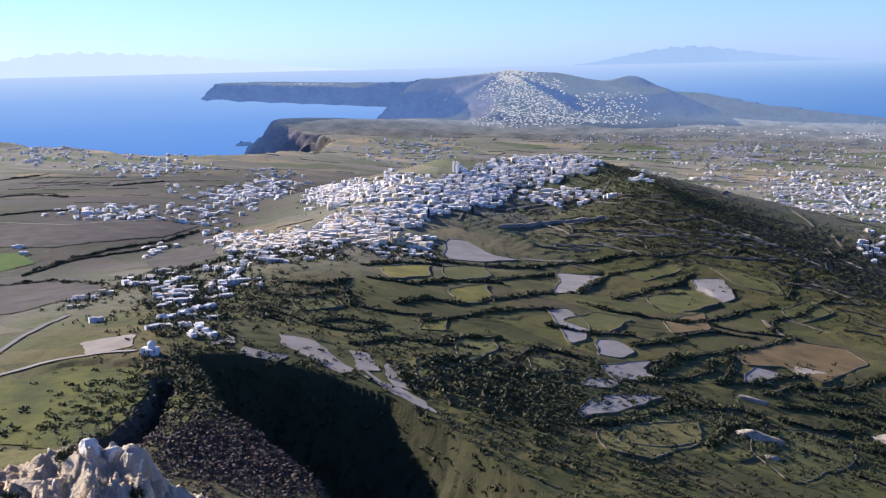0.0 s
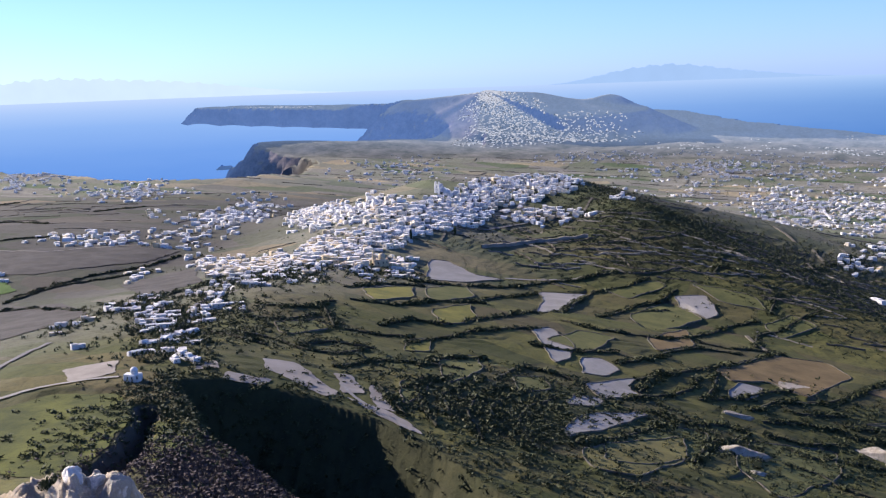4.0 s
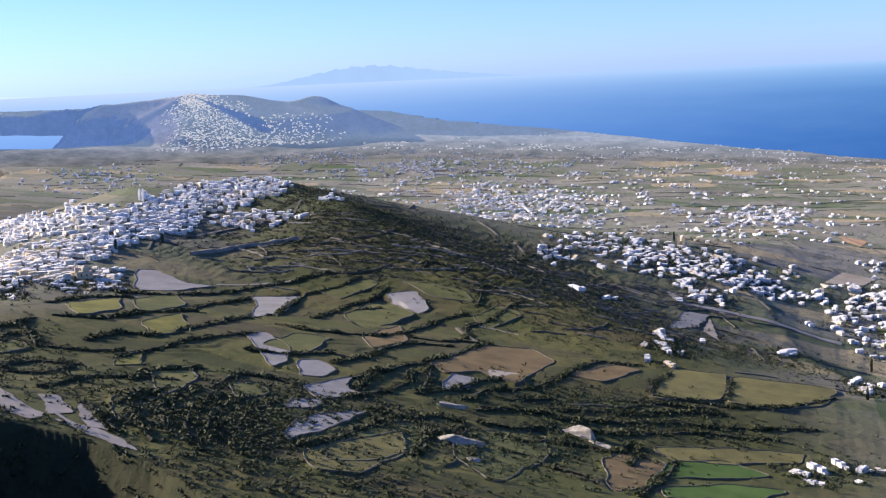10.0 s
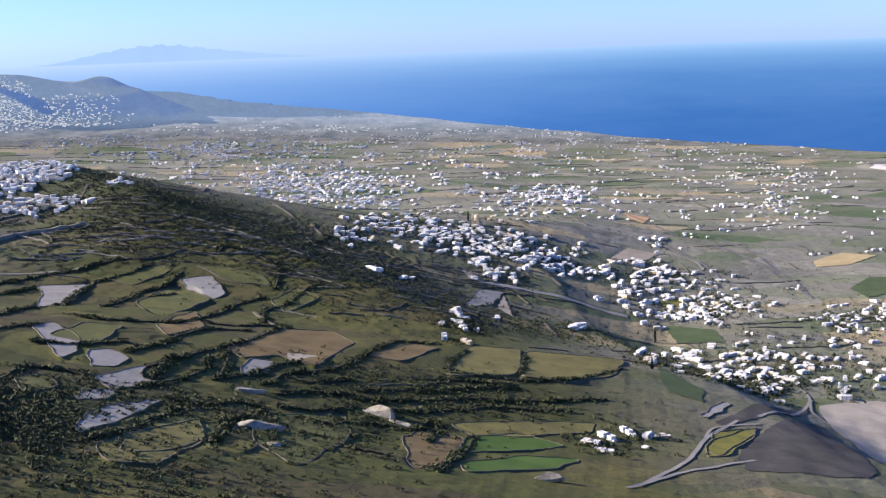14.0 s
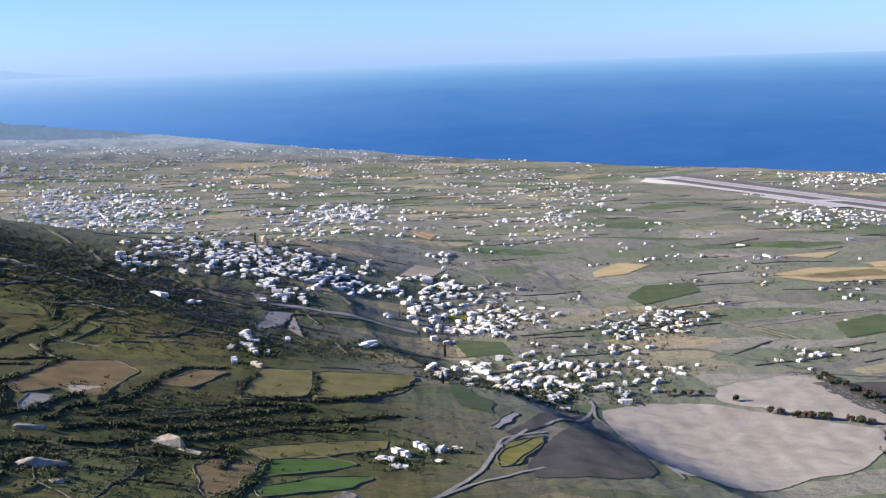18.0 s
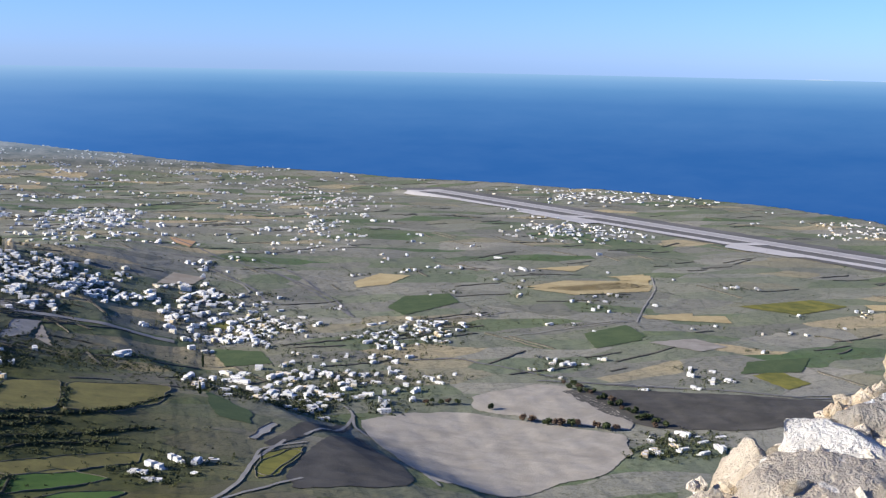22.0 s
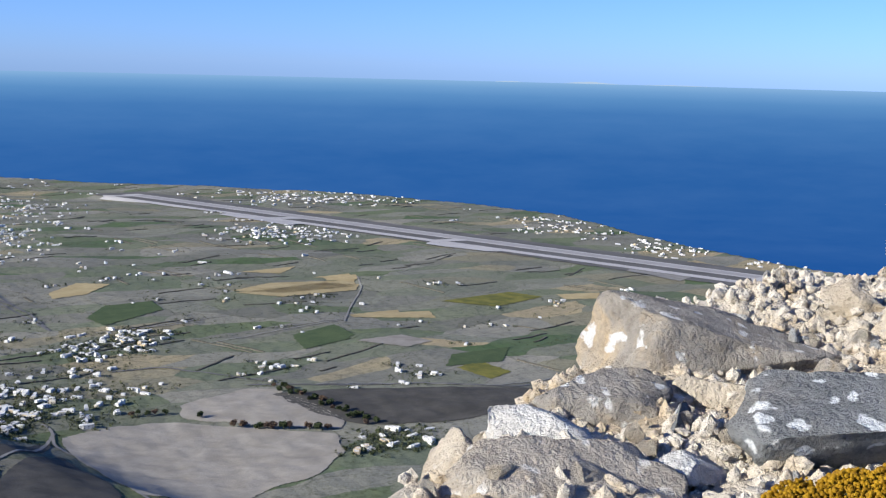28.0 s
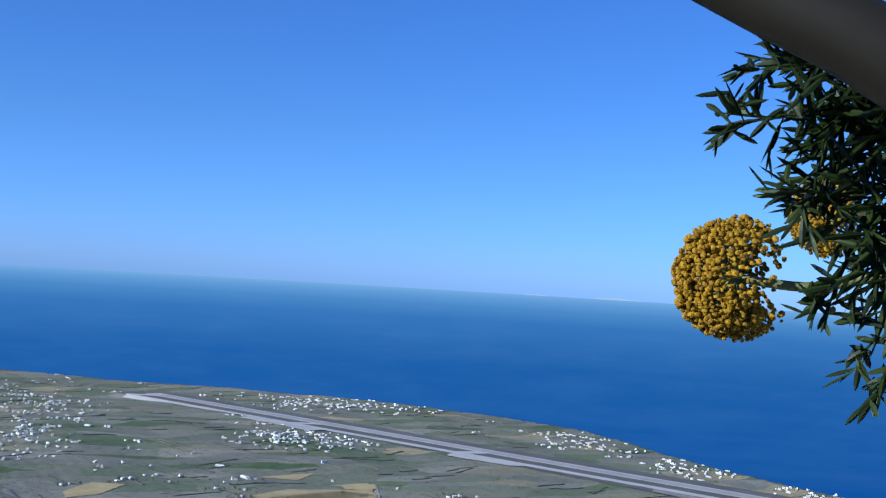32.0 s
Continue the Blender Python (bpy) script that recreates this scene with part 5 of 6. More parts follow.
scatter("bank_scrub", bx, by, rng.uniform(0.8, 2.3, len(bx)) * np.clip(1.05 + 0.7 * waves(bx, by, 60, 3), 0.4, 1.7), LEAF, "thick dark scrub on terrace banks", "scrub", 14)
# wild scrub in the hollow, on the flank and in the gorge
parts_of = [strew(800, -70, 1010, 130, 70, 10), strew(800, -235, 620, 120, 75), strew(600, -330, 700, 90, 60), strew(300, -120, 880, 80, 60), strew(900, -330, 520, 110, 60, -20), strew(700, -250, 820, 120, 50), strew(700, -420, 480, 60, 90), strew(200, -150, 760, 90, 60), strew(800, -560, 760, 110, 90, 120), strew(2600, -440, 1590, 150, 150, 25), strew(900, -590, 1725, 110, 90), strew(2200, -190, 1490, 130, 160), strew(700, 40, 1420, 110, 90), strew(500, -298, 700, 28, 75, 12), strew(900, -420, 540, 60, 50)]
sx, sy = np.concatenate([p[0] for p in parts_of]), np.concatenate([p[1] for p in parts_of])
scatter("wild_scrub", sx, sy, rng.uniform(0.7, 2.6, len(sx)), LEAF, "dense dark green maquis scrub", "scrub", 18)
# dry brown brush on the steep side of the spur
bx, by = strew(2600, -335, 432, 60, 55, -40)
ok = np.hypot(bx, by) < 620
scatter("brown_brush", bx[ok], by[ok], rng.uniform(0.8, 2.0, ok.sum()), BRUSH, "dense leafless brown brush on a steep slope", "scrub", 18)
# green among the houses
pick = np.concatenate((rng.integers(0, NEAR, 5000), rng.integers(NEAR, len(lots), 6000)))
sx, sy = lots[pick, 0] + rng.normal(0, 12, 11000), lots[pick, 1] + rng.normal(0, 12, 11000)
ok = inland(sx, sy) > 15
scatter("garden_scrub", sx[ok], sy[ok], rng.uniform(0.9, 3.0, ok.sum()), LEAF, "dark garden trees and shrubs between houses", "scrub", 16, 0.9)
# trees and gardens thick among the houses of the slope villages
far_lot = np.hypot(lots[:, 0], lots[:, 1])
slope_lots = np.flatnonzero((far_lot > 1250) & (far_lot < 2350) & (lots[:, 0] > -560))
pick = rng.choice(slope_lots, 9000)
sx, sy = lots[pick, 0] + rng.normal(0, 15, 9000), lots[pick, 1] + rng.normal(0, 15, 9000)
ok = np.ones(9000, bool)
for kind, outline in PLOTS:
    ok &= inside(sx, sy, outline) < 1
scatter("village_trees", sx[ok], sy[ok], rng.uniform(0.9, 2.9, ok.sum()), LEAF, "dark trees and gardens between village houses", "trees", 14, 0.95)
# hedges between the plots of the plain
hx, hy = [], []
for _ in range(2100):
    x, y, a, k = rng.uniform(-1200, 2200), rng.uniform(1150, 4300), rng.choice((0.35, 1.92)) + rng.normal(0, 0.12), int(rng.uniform(5, 24))
    s = np.arange(k) * 5.0
    hx.append(x + s * math.cos(a) + rng.normal(0, 0.8, k))
    hy.append(y + s * math.sin(a) + rng.normal(0, 0.8, k))
hx, hy = np.concatenate(hx), np.concatenate(hy)
ok = (inland(hx, hy) > 20) & (inside(hx, hy, AIRFIELD) < -10)
for kind, outline in PLOTS:
    ok &= inside(hx, hy, outline) < 2
scatter("hedge_rows", hx[ok], hy[ok], rng.uniform(0.6, 1.6, ok.sum()), LEAF, "low dark hedges between plots of the plain", "hedge", 9)


BOXES = [(min(p[0] for p in o), max(p[0] for p in o), min(p[1] for p in o), max(p[1] for p in o), o) for _, o in PLOTS]


def crosses(pts):
    """Whether a line runs into a plot."""
    px, py = np.array([q[0] for q in pts]), np.array([q[1] for q in pts])
    for x0, x1, y0, y1, o in BOXES:
        if px.max() > x0 and px.min() < x1 and py.max() > y0 and py.min() < y1 and inside(px, py, o).max() > 0:
            return True
    return False


# low stone walls and banks between the plots of the plain, too many to part
N, K = 750, 9
wx0, wy0, wa = rng.uniform(-2300, 2200, N), rng.uniform(1150, 4400, N), rng.choice((0.30, 1.85), N, p=(0.7, 0.3)) + rng.normal(0, 0.14, N)
along_wall = np.arange(K)[None, :] * rng.uniform(4, 17, N)[:, None]
px, py = wx0[:, None] + along_wall * np.cos(wa)[:, None], wy0[:, None] + along_wall * np.sin(wa)[:, None] + 2.0 * np.sin(along_wall * 0.05 + wx0[:, None])
ok = (inland(px, py).min(axis=1) > 30) & (inside(px, py, AIRFIELD).max(axis=1) < -15)
for _, outline in PLOTS:
    ok &= inside(px, py, outline).max(axis=1) < 0
px, py, wa = px[ok], py[ok], wa[ok][:, None]
pz, wide = ground(px, py), 1.4 + 0.0005 * py
rows = [squash(np.stack((px - off * wide * np.sin(wa), py + off * wide * np.cos(wa), pz + up), -1)) for off, up in ((-1.0, -0.6), (-0.8, 1.2), (0.8, 1.2), (1.0, -0.6))]
V = np.stack(rows, 1).reshape(-1, 3)
F = [(b * 4 * K + j * K + i, b * 4 * K + j * K + i + 1, b * 4 * K + (j + 1) * K + i + 1, b * 4 * K + (j + 1) * K + i) for b in range(len(px)) for j in range(3) for i in range(K - 1)]
tagged(new("plain_walls", mesh_of("plain_walls", V, F, STONE)), "low stone walls between plots of the plain", "stone wall", kind="stuff")


# ---- dry stone terrace walls along the contours ----
def contour(x, y, n, step=5.0):
    """A bending line across the slope."""
    pts, turn, bend = [], rng.normal(0.10, 0.16), rng.normal(0, 0.03)
    for _ in range(n):
        turn += bend
        x, y = x + step * math.cos(turn), y + step * math.sin(turn)
        pts.append((x, y))
    return pts


for pts in HEDGES:
    wall = ribbon("terrace_bank", 2.4, pts, BANK, 0, 4.0, 1.3)
    tagged(wall, "overgrown earth and stone bank of a terrace", "stone wall", "terrace banks of the valley")
wx, wy = [], []
made = 0
for cx, cy, rx, ry, count in ((-540, 1480, 190, 130, 85), (-300, 1500, 170, 150, 70), (-90, 1620, 120, 80, 65), (-190, 1460, 120, 140, 70)):
    for _ in range(count):
        x, y = cx + rng.normal(0, 0.6) * rx, cy + rng.normal(0, 0.6) * ry
        pts = contour(x, y, int(rng.uniform(5, 17)))
        if any(math.hypot(*q) < 640 for q in pts) or crosses(pts):
            continue
        wall = ribbon("terrace_wall", 1.1, pts, TERRACE_STONE if made % 3 == 0 else STONE, 0, 5.0, rng.uniform(0.8, 1.7))
        tagged(wall, "dry stone terrace wall following the contour", "stone wall", "terrace walls of the hillside")
        made += 1
        for qx, qy in pts:
            if rng.random() < 0.8:
                wx.append(qx + rng.normal(0, 1.2))
                wy.append(qy + rng.normal(0, 1.2) - 1.2)
scatter("wall_scrub", np.array(wx), np.array(wy), rng.uniform(0.7, 2.0, len(wx)), LEAF, "dark bushes along the terrace walls", "scrub", 16)


def tree(x, y, tall, wide, leaf, label, slim=False):
    top = new("cypress" if slim else "tree")
    g = np.random.default_rng(int(abs(x * 7 + y)))
    bm = bmesh.new()
    bmesh.ops.create_cone(bm, cap_ends=True, segments=8, radius1=0.05 * tall, radius2=0.02 * tall, depth=tall * 0.6, matrix=Matrix.Translation((0, 0, tall * 0.28)))
    if not slim:
        for k in range(5):
            a = k * 1.3
            m = Matrix.Translation((math.cos(a) * wide * 0.18, math.sin(a) * wide * 0.18, tall * 0.5)) @ Matrix.Rotation(a, 4, "Z") @ Matrix.Rotation(0.7, 4, "Y")
            bmesh.ops.create_cone(bm, cap_ends=True, segments=6, radius1=0.018 * tall, radius2=0.008 * tall, depth=tall * 0.45, matrix=m)
    part("trunk", bm, BARK, top)
    tris = []
    for k in range(1 if slim else 9):
        c = clump(420 if slim else 110, 1.0, 1.0, int(g.integers(999)))
        if slim:
            c *= np.array((wide / 2, wide / 2, tall * 0.52))
            c += np.array((0, 0, tall * 0.12))
        else:
            c = c * wide * g.uniform(0.17, 0.30) + np.array((*(g.normal(0, 0.20, 2) * wide), tall * g.uniform(0.40, 0.72)))
        tris.append(c)
    v = np.concatenate(tris).reshape(-1, 3)
    part("crown", mesh_of("crown", v, np.arange(len(v)).reshape(-1, 3), leaf), None, top)
    top.location = (x, y, float(ground(np.array([x]), np.array([y]))[0]) - 0.1)
    return tagged(top, label, "tree", "" if slim else "trees round the fallow field")


for k, (x, y) in enumerate(((501, 1257), (523, 1212), (531, 1205), (546, 1193), (553, 1189), (561, 1184), (571, 1180), (577, 1177), (598, 1168), (607, 1163), (616, 1158))):
    tree(x, y, 6.5 + (k * 37 % 10) * 0.25, 7 + (k * 53 % 10) * 0.25, BARE if k % 3 else TREE_LEAF, "round brownish field tree with short trunk")
for k in range(26):
    u = k / 25
    tree(640 + 34 * u + 7 * math.sin(k * 2.3), 1345 - 190 * u + 7 * math.cos(k * 1.7), 4.5 + (k * 37 % 10) * 0.2, 5.5 + (k * 29 % 10) * 0.3, BARE if k % 4 == 0 else TREE_LEAF, "dark round tree beside the fallow field")
for k, (x, y) in enumerate(((450, 1288), (459, 1290), (470, 1285), (432, 1292), (440, 1296))):
    tree(x, y, 6 + k * 0.3, 6, BARE if k % 2 else TREE_LEAF, "round field tree beside village houses")
for x, y, tall in ((198, 1521, 15), (158, 1240, 11), (-60, 2070, 14), (-735, 1350, 12), (-705, 1420, 10)):
    tree(x, y, tall, 2.6, TREE_LEAF, "slim dark cypress tree", True)

# ---- rocks ----
def ico(sub):
    bm = bmesh.new()
    bmesh.ops.create_icosphere(bm, subdivisions=sub, radius=1.0)
    v = np.array([tuple(p.co) for p in bm.verts])
    f = [tuple(q.index for q in p.verts) for p in bm.faces]
    bm.free()
    return v, f


ICO = {k: ico(k) for k in (1, 2, 3, 5)}


def rock_mesh(name, size, seed, material, sub=5, cuts=20, rough=0.09, keep=0.42, planes=()):
    """A broken boulder: a ball with planes split off it, then roughened."""
    g = np.random.default_rng(seed)
    v, f = ICO[sub]
    v = v.copy()
    for px, py, pz, at in planes:
        n = np.array((px, py, pz), float)
        n /= np.linalg.norm(n)
        v -= np.maximum(v @ n - at, 0)[:, None] * n * 0.97
    if planes:
        cuts, keep, rough = 16, 0.55, rough * 1.05
    for _ in range(cuts):
        n = g.normal(0, 1, 3)
        n /= np.linalg.norm(n)
        over = np.maximum(v @ n - g.uniform(keep, 0.85), 0)
        v -= over[:, None] * n * 0.97
    ph = g.uniform(0, 6.28, 12)
    for k, (fr, am) in enumerate(((2.3, 1.0), (4.9, 0.6), (10.7, 0.40), (23.0, 0.25), (41.0, 0.14))):
        if sub < 5 and k > 2:
            break
        w = np.sin(v[:, 0] * fr + ph[k] + 1.5 * np.sin(v[:, 1] * fr * 0.8)) * np.sin(v[:, 1] * fr * 1.1 + ph[k + 3]) + np.sin(v[:, 2] * fr * 1.2 + ph[k + 6] + v[:, 0] * fr * 0.6) * 0.6
        v *= (1 + rough * am * (np.abs(w) - 0.5 if k > 1 else w))[:, None]
    v *= np.array(size) / 2
    return mesh_of(name, v, f, material, sub == 5)


GREY_ROCK = rock_shader("grey_lichen_rock", (0.37, 0.35, 0.315), (0.68, 0.63, 0.55), (0.88, 0.87, 0.83), 0.26, (0.58, 0.43, 0.26))
DARK_GREY = rock_shader("dark_grey_lichen_rock", (0.25, 0.235, 0.21), (0.52, 0.485, 0.43), (0.88, 0.87, 0.83), 0.27, (0.60, 0.44, 0.25))
SPOTTED = rock_shader("spotted_dark_rock", (0.17, 0.175, 0.17), (0.32, 0.32, 0.31), (0.82, 0.82, 0.79), 0.34, (0.24, 0.22, 0.19))
PALE_ROCK = rock_shader("white_limestone", (0.78, 0.75, 0.69), (0.92, 0.91, 0.88), (0.85, 0.84, 0.80), 0.16, (0.66, 0.56, 0.42))
TAN_ROCK = rock_shader("tan_limestone", (0.52, 0.44, 0.34), (0.78, 0.70, 0.57), (0.74, 0.70, 0.62), 0.14, (0.55, 0.40, 0.22))
RUBBLE = rock_shader("cream_rubble", (0.70, 0.61, 0.48), (0.90, 0.82, 0.69), (0.84, 0.78, 0.68), 0.12, (0.58, 0.44, 0.27))


def rock(x, y, z, size, turn, tilt, seed, material, label, name="boulder", keep=0.42, sub=5, planes=()):
    o = new(name, rock_mesh(name, size, seed, material, sub, keep=keep, planes=planes))
    o.matrix_basis = pose(x, y, z, tilt[0], tilt[1], turn)
    return tagged(o, label, "rock" if name != "outcrop" else "cliff", "boulders on the ledge" if name == "boulder" else "")


# the ledge: a shelf of rubble whose edge falls away to the plain
LEDGE = [(0.9, 1.95), (1.25, 2.42), (1.75, 2.62), (2.2, 3.0), (2.75, 3.25), (3.3, 3.62), (4.3, 3.75), (5.6, 3.4), (6.2, 1.5), (4.0, -1.0), (1.2, -0.6), (0.62, 0.7)]
gx, gy = np.meshgrid(np.arange(-0.2, 7.0, 0.045), np.arange(-1.8, 5.0, 0.045))
deep = inside(gx, gy, LEDGE)
gz = 478.96 + 0.05 * waves(gx, gy, 0.9, 3) + 0.03 * waves(gx, gy, 0.31, 6) + 0.018 * waves(gx, gy, 0.13, 1)
gz += 0.10 * np.clip((gx - 2.6) / 1.5, 0, 1) - np.maximum(0.12 - deep, 0) * 1.5 - 0.12 * np.clip(0.3 - deep, 0, 0.3) - 0.9 * np.clip(1.45 - np.hypot(gx, gy), 0, 1)
me = grid_mesh("rubble_ledge", np.stack((gx, gy, np.maximum(gz, 475.0)), -1), RUBBLE)
tagged(new("rubble_ledge", me), "rough ledge of cream limestone rubble", "ground", kind="structure")

rock(3.00, 2.86, 478.97, (1.08, 0.74, 0.66), -27, (0, 0, 0), 3, DARK_GREY, "large grey boulder with tan broken underside", planes=((0.34, -0.05, 0.94, 0.44), (-0.85, -0.35, 0.40, 0.60), (0.05, -0.95, 0.30, 0.52), (0.25, -0.75, -0.60, 0.36), (-0.2, 0.9, 0.3, 0.6)))
rock(2.70, 1.92, 479.04, (0.96, 0.60, 0.44), -28, (0, 0, 0), 8, SPOTTED, "dark grey slab spotted with white lichen", planes=((-0.18, -0.40, 0.90, 0.40), (0.0, -0.80, -0.55, 0.30), (-0.95, -0.1, 0.2, 0.72), (0.95, -0.2, 0.1, 0.8)))
rock(1.95, 2.44, 478.97, (0.46, 0.32, 0.29), -28, (0, 0, 0), 5, PALE_ROCK, "bright white weathered limestone block", planes=((-0.2, -0.5, 0.85, 0.48), (0.1, -0.95, 0.2, 0.55), (0.6, 0.0, 0.75, 0.55)))
rock(1.84, 2.12, 478.90, (0.72, 0.48, 0.42), -31, (0, 0, 0), 14, GREY_ROCK, "grey rounded boulder at the ledge's edge", planes=((0.1, -0.45, 0.88, 0.55), (0.0, -0.95, 0.1, 0.6)))
rock(1.66, 2.40, 478.92, (0.36, 0.34, 0.32), 20, (0, 0, 0), 21, TAN_ROCK, "tan broken limestone block at edge")
rock(2.36, 2.66, 478.97, (0.58, 0.38, 0.27), -18, (0, 0, 0), 33, DARK_GREY, "flat grey rock half buried in rubble", planes=((0.05, -0.25, 0.96, 0.46), (-0.2, -0.95, 0.1, 0.5), (-0.9, 0.0, 0.2, 0.7)))
rock(2.38, 2.34, 478.96, (0.40, 0.13, 0.20), 38, (0, -14, 0), 27, SPOTTED, "dark tilted wedge of rock", planes=((0.0, -0.7, 0.7, 0.35), (0.0, 0.8, 0.6, 0.35)))
rock(3.95, 2.95, 479.10, (0.30, 0.26, 0.22), 15, (0, 0, 0), 36, TAN_ROCK, "yellowish rough limestone boulder piece")
rock(3.80, 2.55, 479.44, (0.52, 0.50, 0.58), 40, (8, -12, 0), 41, GREY_ROCK, "upright grey boulder yellowed by lichen")
rock(3.84, 2.52, 479.10, (0.56, 0.52, 0.46), 70, (0, 4, 0), 47, TAN_ROCK, "tan block under an upright boulder")
rock(4.1, 3.50, 478.92, (0.42, 0.3, 0.20), -20, (0, 0, 0), 52, TAN_ROCK, "low tan rock on the far side of the ledge")
rock(1.40, 2.30, 478.90, (0.24, 0.2, 0.16), 10, (0, 0, 0), 55, GREY_ROCK, "small grey rock at the brink")
rock(2.28, 2.62, 478.93, (0.40, 0.16, 0.16), -62, (0, 18, 0), 61, PALE_ROCK, "long white limestone splinter", keep=0.34)
rock(2.75, 2.52, 478.98, (0.36, 0.16, 0.13), -42, (0, 6, 0), 66, TAN_ROCK, "cream slab under the large boulder")
rock(2.20, 2.12, 478.96, (0.30, 0.20, 0.14), -30, (0, 8, 0), 71, PALE_ROCK, "white flat limestone stone piece")
rock(2.16, 1.74, 478.96, (0.30, 0.20, 0.13), -50, (0, 0, 0), 73, TAN_ROCK, "tan stone below the lichen slab")
rock(3.45, 2.25, 479.02, (0.44, 0.34, 0.24), -10, (0, 0, 0), 78, TAN_ROCK, "tan limestone block in rubble")

# loose stones
stones = [rock_mesh("stone", (1, g0, g1), 100 + k, RUBBLE if k % 3 else PALE_ROCK, 2, 8, 0.06) for k, (g0, g1) in enumerate(((0.8, 0.7), (0.7, 0.55), (0.9, 0.8), (0.75, 0.6), (0.85, 0.5), (0.95, 0.75), (0.65, 0.6), (0.8, 0.9)))]
g = np.random.default_rng(5)
made = 0
while made < 299:
    x, y = g.uniform(1.0, 5.2), g.uniform(0.9, 3.9)
    d = float(inside(np.array([x]), np.array([y]), LEDGE)[0])
    if d < -0.03 or math.hypot(x, y) < 1.9 or (x > 3.6 and g.random() < 0.4):
        continue
    s = float(np.clip(g.lognormal(-2.75, 0.45), 0.03, 0.17))
    o = new("stone", stones[made % 8])
    ix, iy = int(round((x + 0.2) / 0.045)), int(round((y + 1.8) / 0.045))
    o.matrix_basis = Matrix.Translation((x, y, gz[iy, ix] + s * 0.28)) @ Euler(g.uniform(0, 6.28, 3)).to_matrix().to_4x4() @ Matrix.Diagonal((s, s, s, 1))
    tagged(o, "loose cream limestone rubble stone" if made % 8 % 3 else "loose white limestone stone", "stone", "loose stones on the ledge")
    made += 1
V, F = [], []
pv, pf = ICO[1]
for _ in range(8500):
    x, y = g.uniform(0.95, 5.4), g.uniform(0.7, 4.0)
    ix, iy = int(round((x + 0.2) / 0.045)), int(round((y + 1.8) / 0.045))
    if deep[iy, ix] < -0.05:
        continue
    s = g.uniform(0.007, 0.034)
    k = len(V)
    V.extend(pv * s * g.uniform(0.6, 1.2, 3) * (1 + 0.25 * np.sin(pv[:, [1, 2, 0]] * 5 + g.uniform(0, 6))) + np.array((x, y, gz[iy, ix] + s * 0.3)))
    F.extend(tuple(k + i for i in q) for q in pf)
tagged(new("gravel", mesh_of("gravel", V, F, RUBBLE)), "fine cream gravel between the boulders", "gravel", kind="stuff")

# a rocky knoll by the way: headings and dips of its broken brow
BROW = [(-56, -18.3), (-49.8, -18.36), (-48.6, -18.06), (-47.9, -17.84), (-46.2, -17.74), (-45.5, -17.60), (-44.9, -17.82), (-44.4, -17.65), (-44.0, -18.06), (-43.5, -17.92), (-42.8, -18.15), (-42.4, -18.8), (-42.0, -19.5), (-41.4, -20.0), (-40.2, -20.6), (-38.5, -21.6), (-36, -24)]
ka, kr = np.meshgrid(np.arange(-56, -36, 0.12), np.arange(4.9, 8.2, 0.022))
brow = np.interp(ka, [b[0] for b in BROW], [b[1] for b in BROW])
rim = 6.75 + 0.22 * waves(ka * 0.12, ka * 0 + 3.0, 0.8, 2)
kx, ky = kr * np.sin(np.radians(ka)), kr * np.cos(np.radians(ka))
rugged = 0.10 * (np.abs(waves(kx, ky, 0.9, 4)) - 0.5) + 0.07 * (np.abs(waves(kx, ky, 0.41, 7)) - 0.5) + 0.075 * (np.abs(waves(kx, ky, 0.19, 2)) - 0.5) + 0.05 * (np.abs(waves(kx, ky, 0.09, 9)) - 0.5)
kz = 480 + rim * np.tan(np.radians(brow)) + 0.02 + rugged * np.clip(0.35 + (rim - kr) * 2.2, 0.15, 1.0) - 0.10 * np.clip(rim - kr, 0, 2) - 2.6 * np.clip(kr - rim, 0, 2) ** 0.8
me = grid_mesh("knoll", np.stack((kx, ky, kz), -1), TAN_ROCK)
tagged(new("knoll", me), "rugged cream limestone knoll with a broken brow", "rock")
KNOLL_TWIG = leaf_shader("dry_twigs", (0.10, 0.075, 0.05), (0.22, 0.17, 0.12))
for head, dist, size, turn, seed, mat, label in ((-45.45, 6.6, (0.2, 0.18, 0.22), 10, 84, PALE_ROCK, "pointed cream rock on the knoll"), (-44.35, 6.62, (0.16, 0.16, 0.18), 50, 88, PALE_ROCK, "pale split rock on the knoll"),
        (-43.3, 6.5, (0.30, 0.24, 0.34), 80, 93, GREY_ROCK, "grey jagged rock on the knoll"), (-42.6, 6.4, (0.22, 0.2, 0.4), 30, 96, GREY_ROCK, "grey weathered spike at the knoll"), (-47.6, 6.5, (0.6, 0.3, 0.24), 40, 97, TAN_ROCK, "low tan rock rib on the knoll"),
        (-40.7, 6.3, (0.30, 0.26, 0.24), 0, 98, PALE_ROCK, "white block below the knoll"), (-48.9, 6.1, (0.34, 0.3, 0.22), 15, 99, TAN_ROCK, "ochre stone on the knoll"), (-44.9, 6.0, (0.3, 0.24, 0.16), 65, 101, TAN_ROCK, "flat tan stone on the knoll")):
    i, j = int((dist - 4.9) / 0.022), int((head + 56) / 0.12)
    rock(float(kx[i, j]), float(ky[i, j]), float(kz[i, j]) - size[2] * 0.12, size, turn, (6, 8, 0), seed, mat, label, "stone", 0.34)


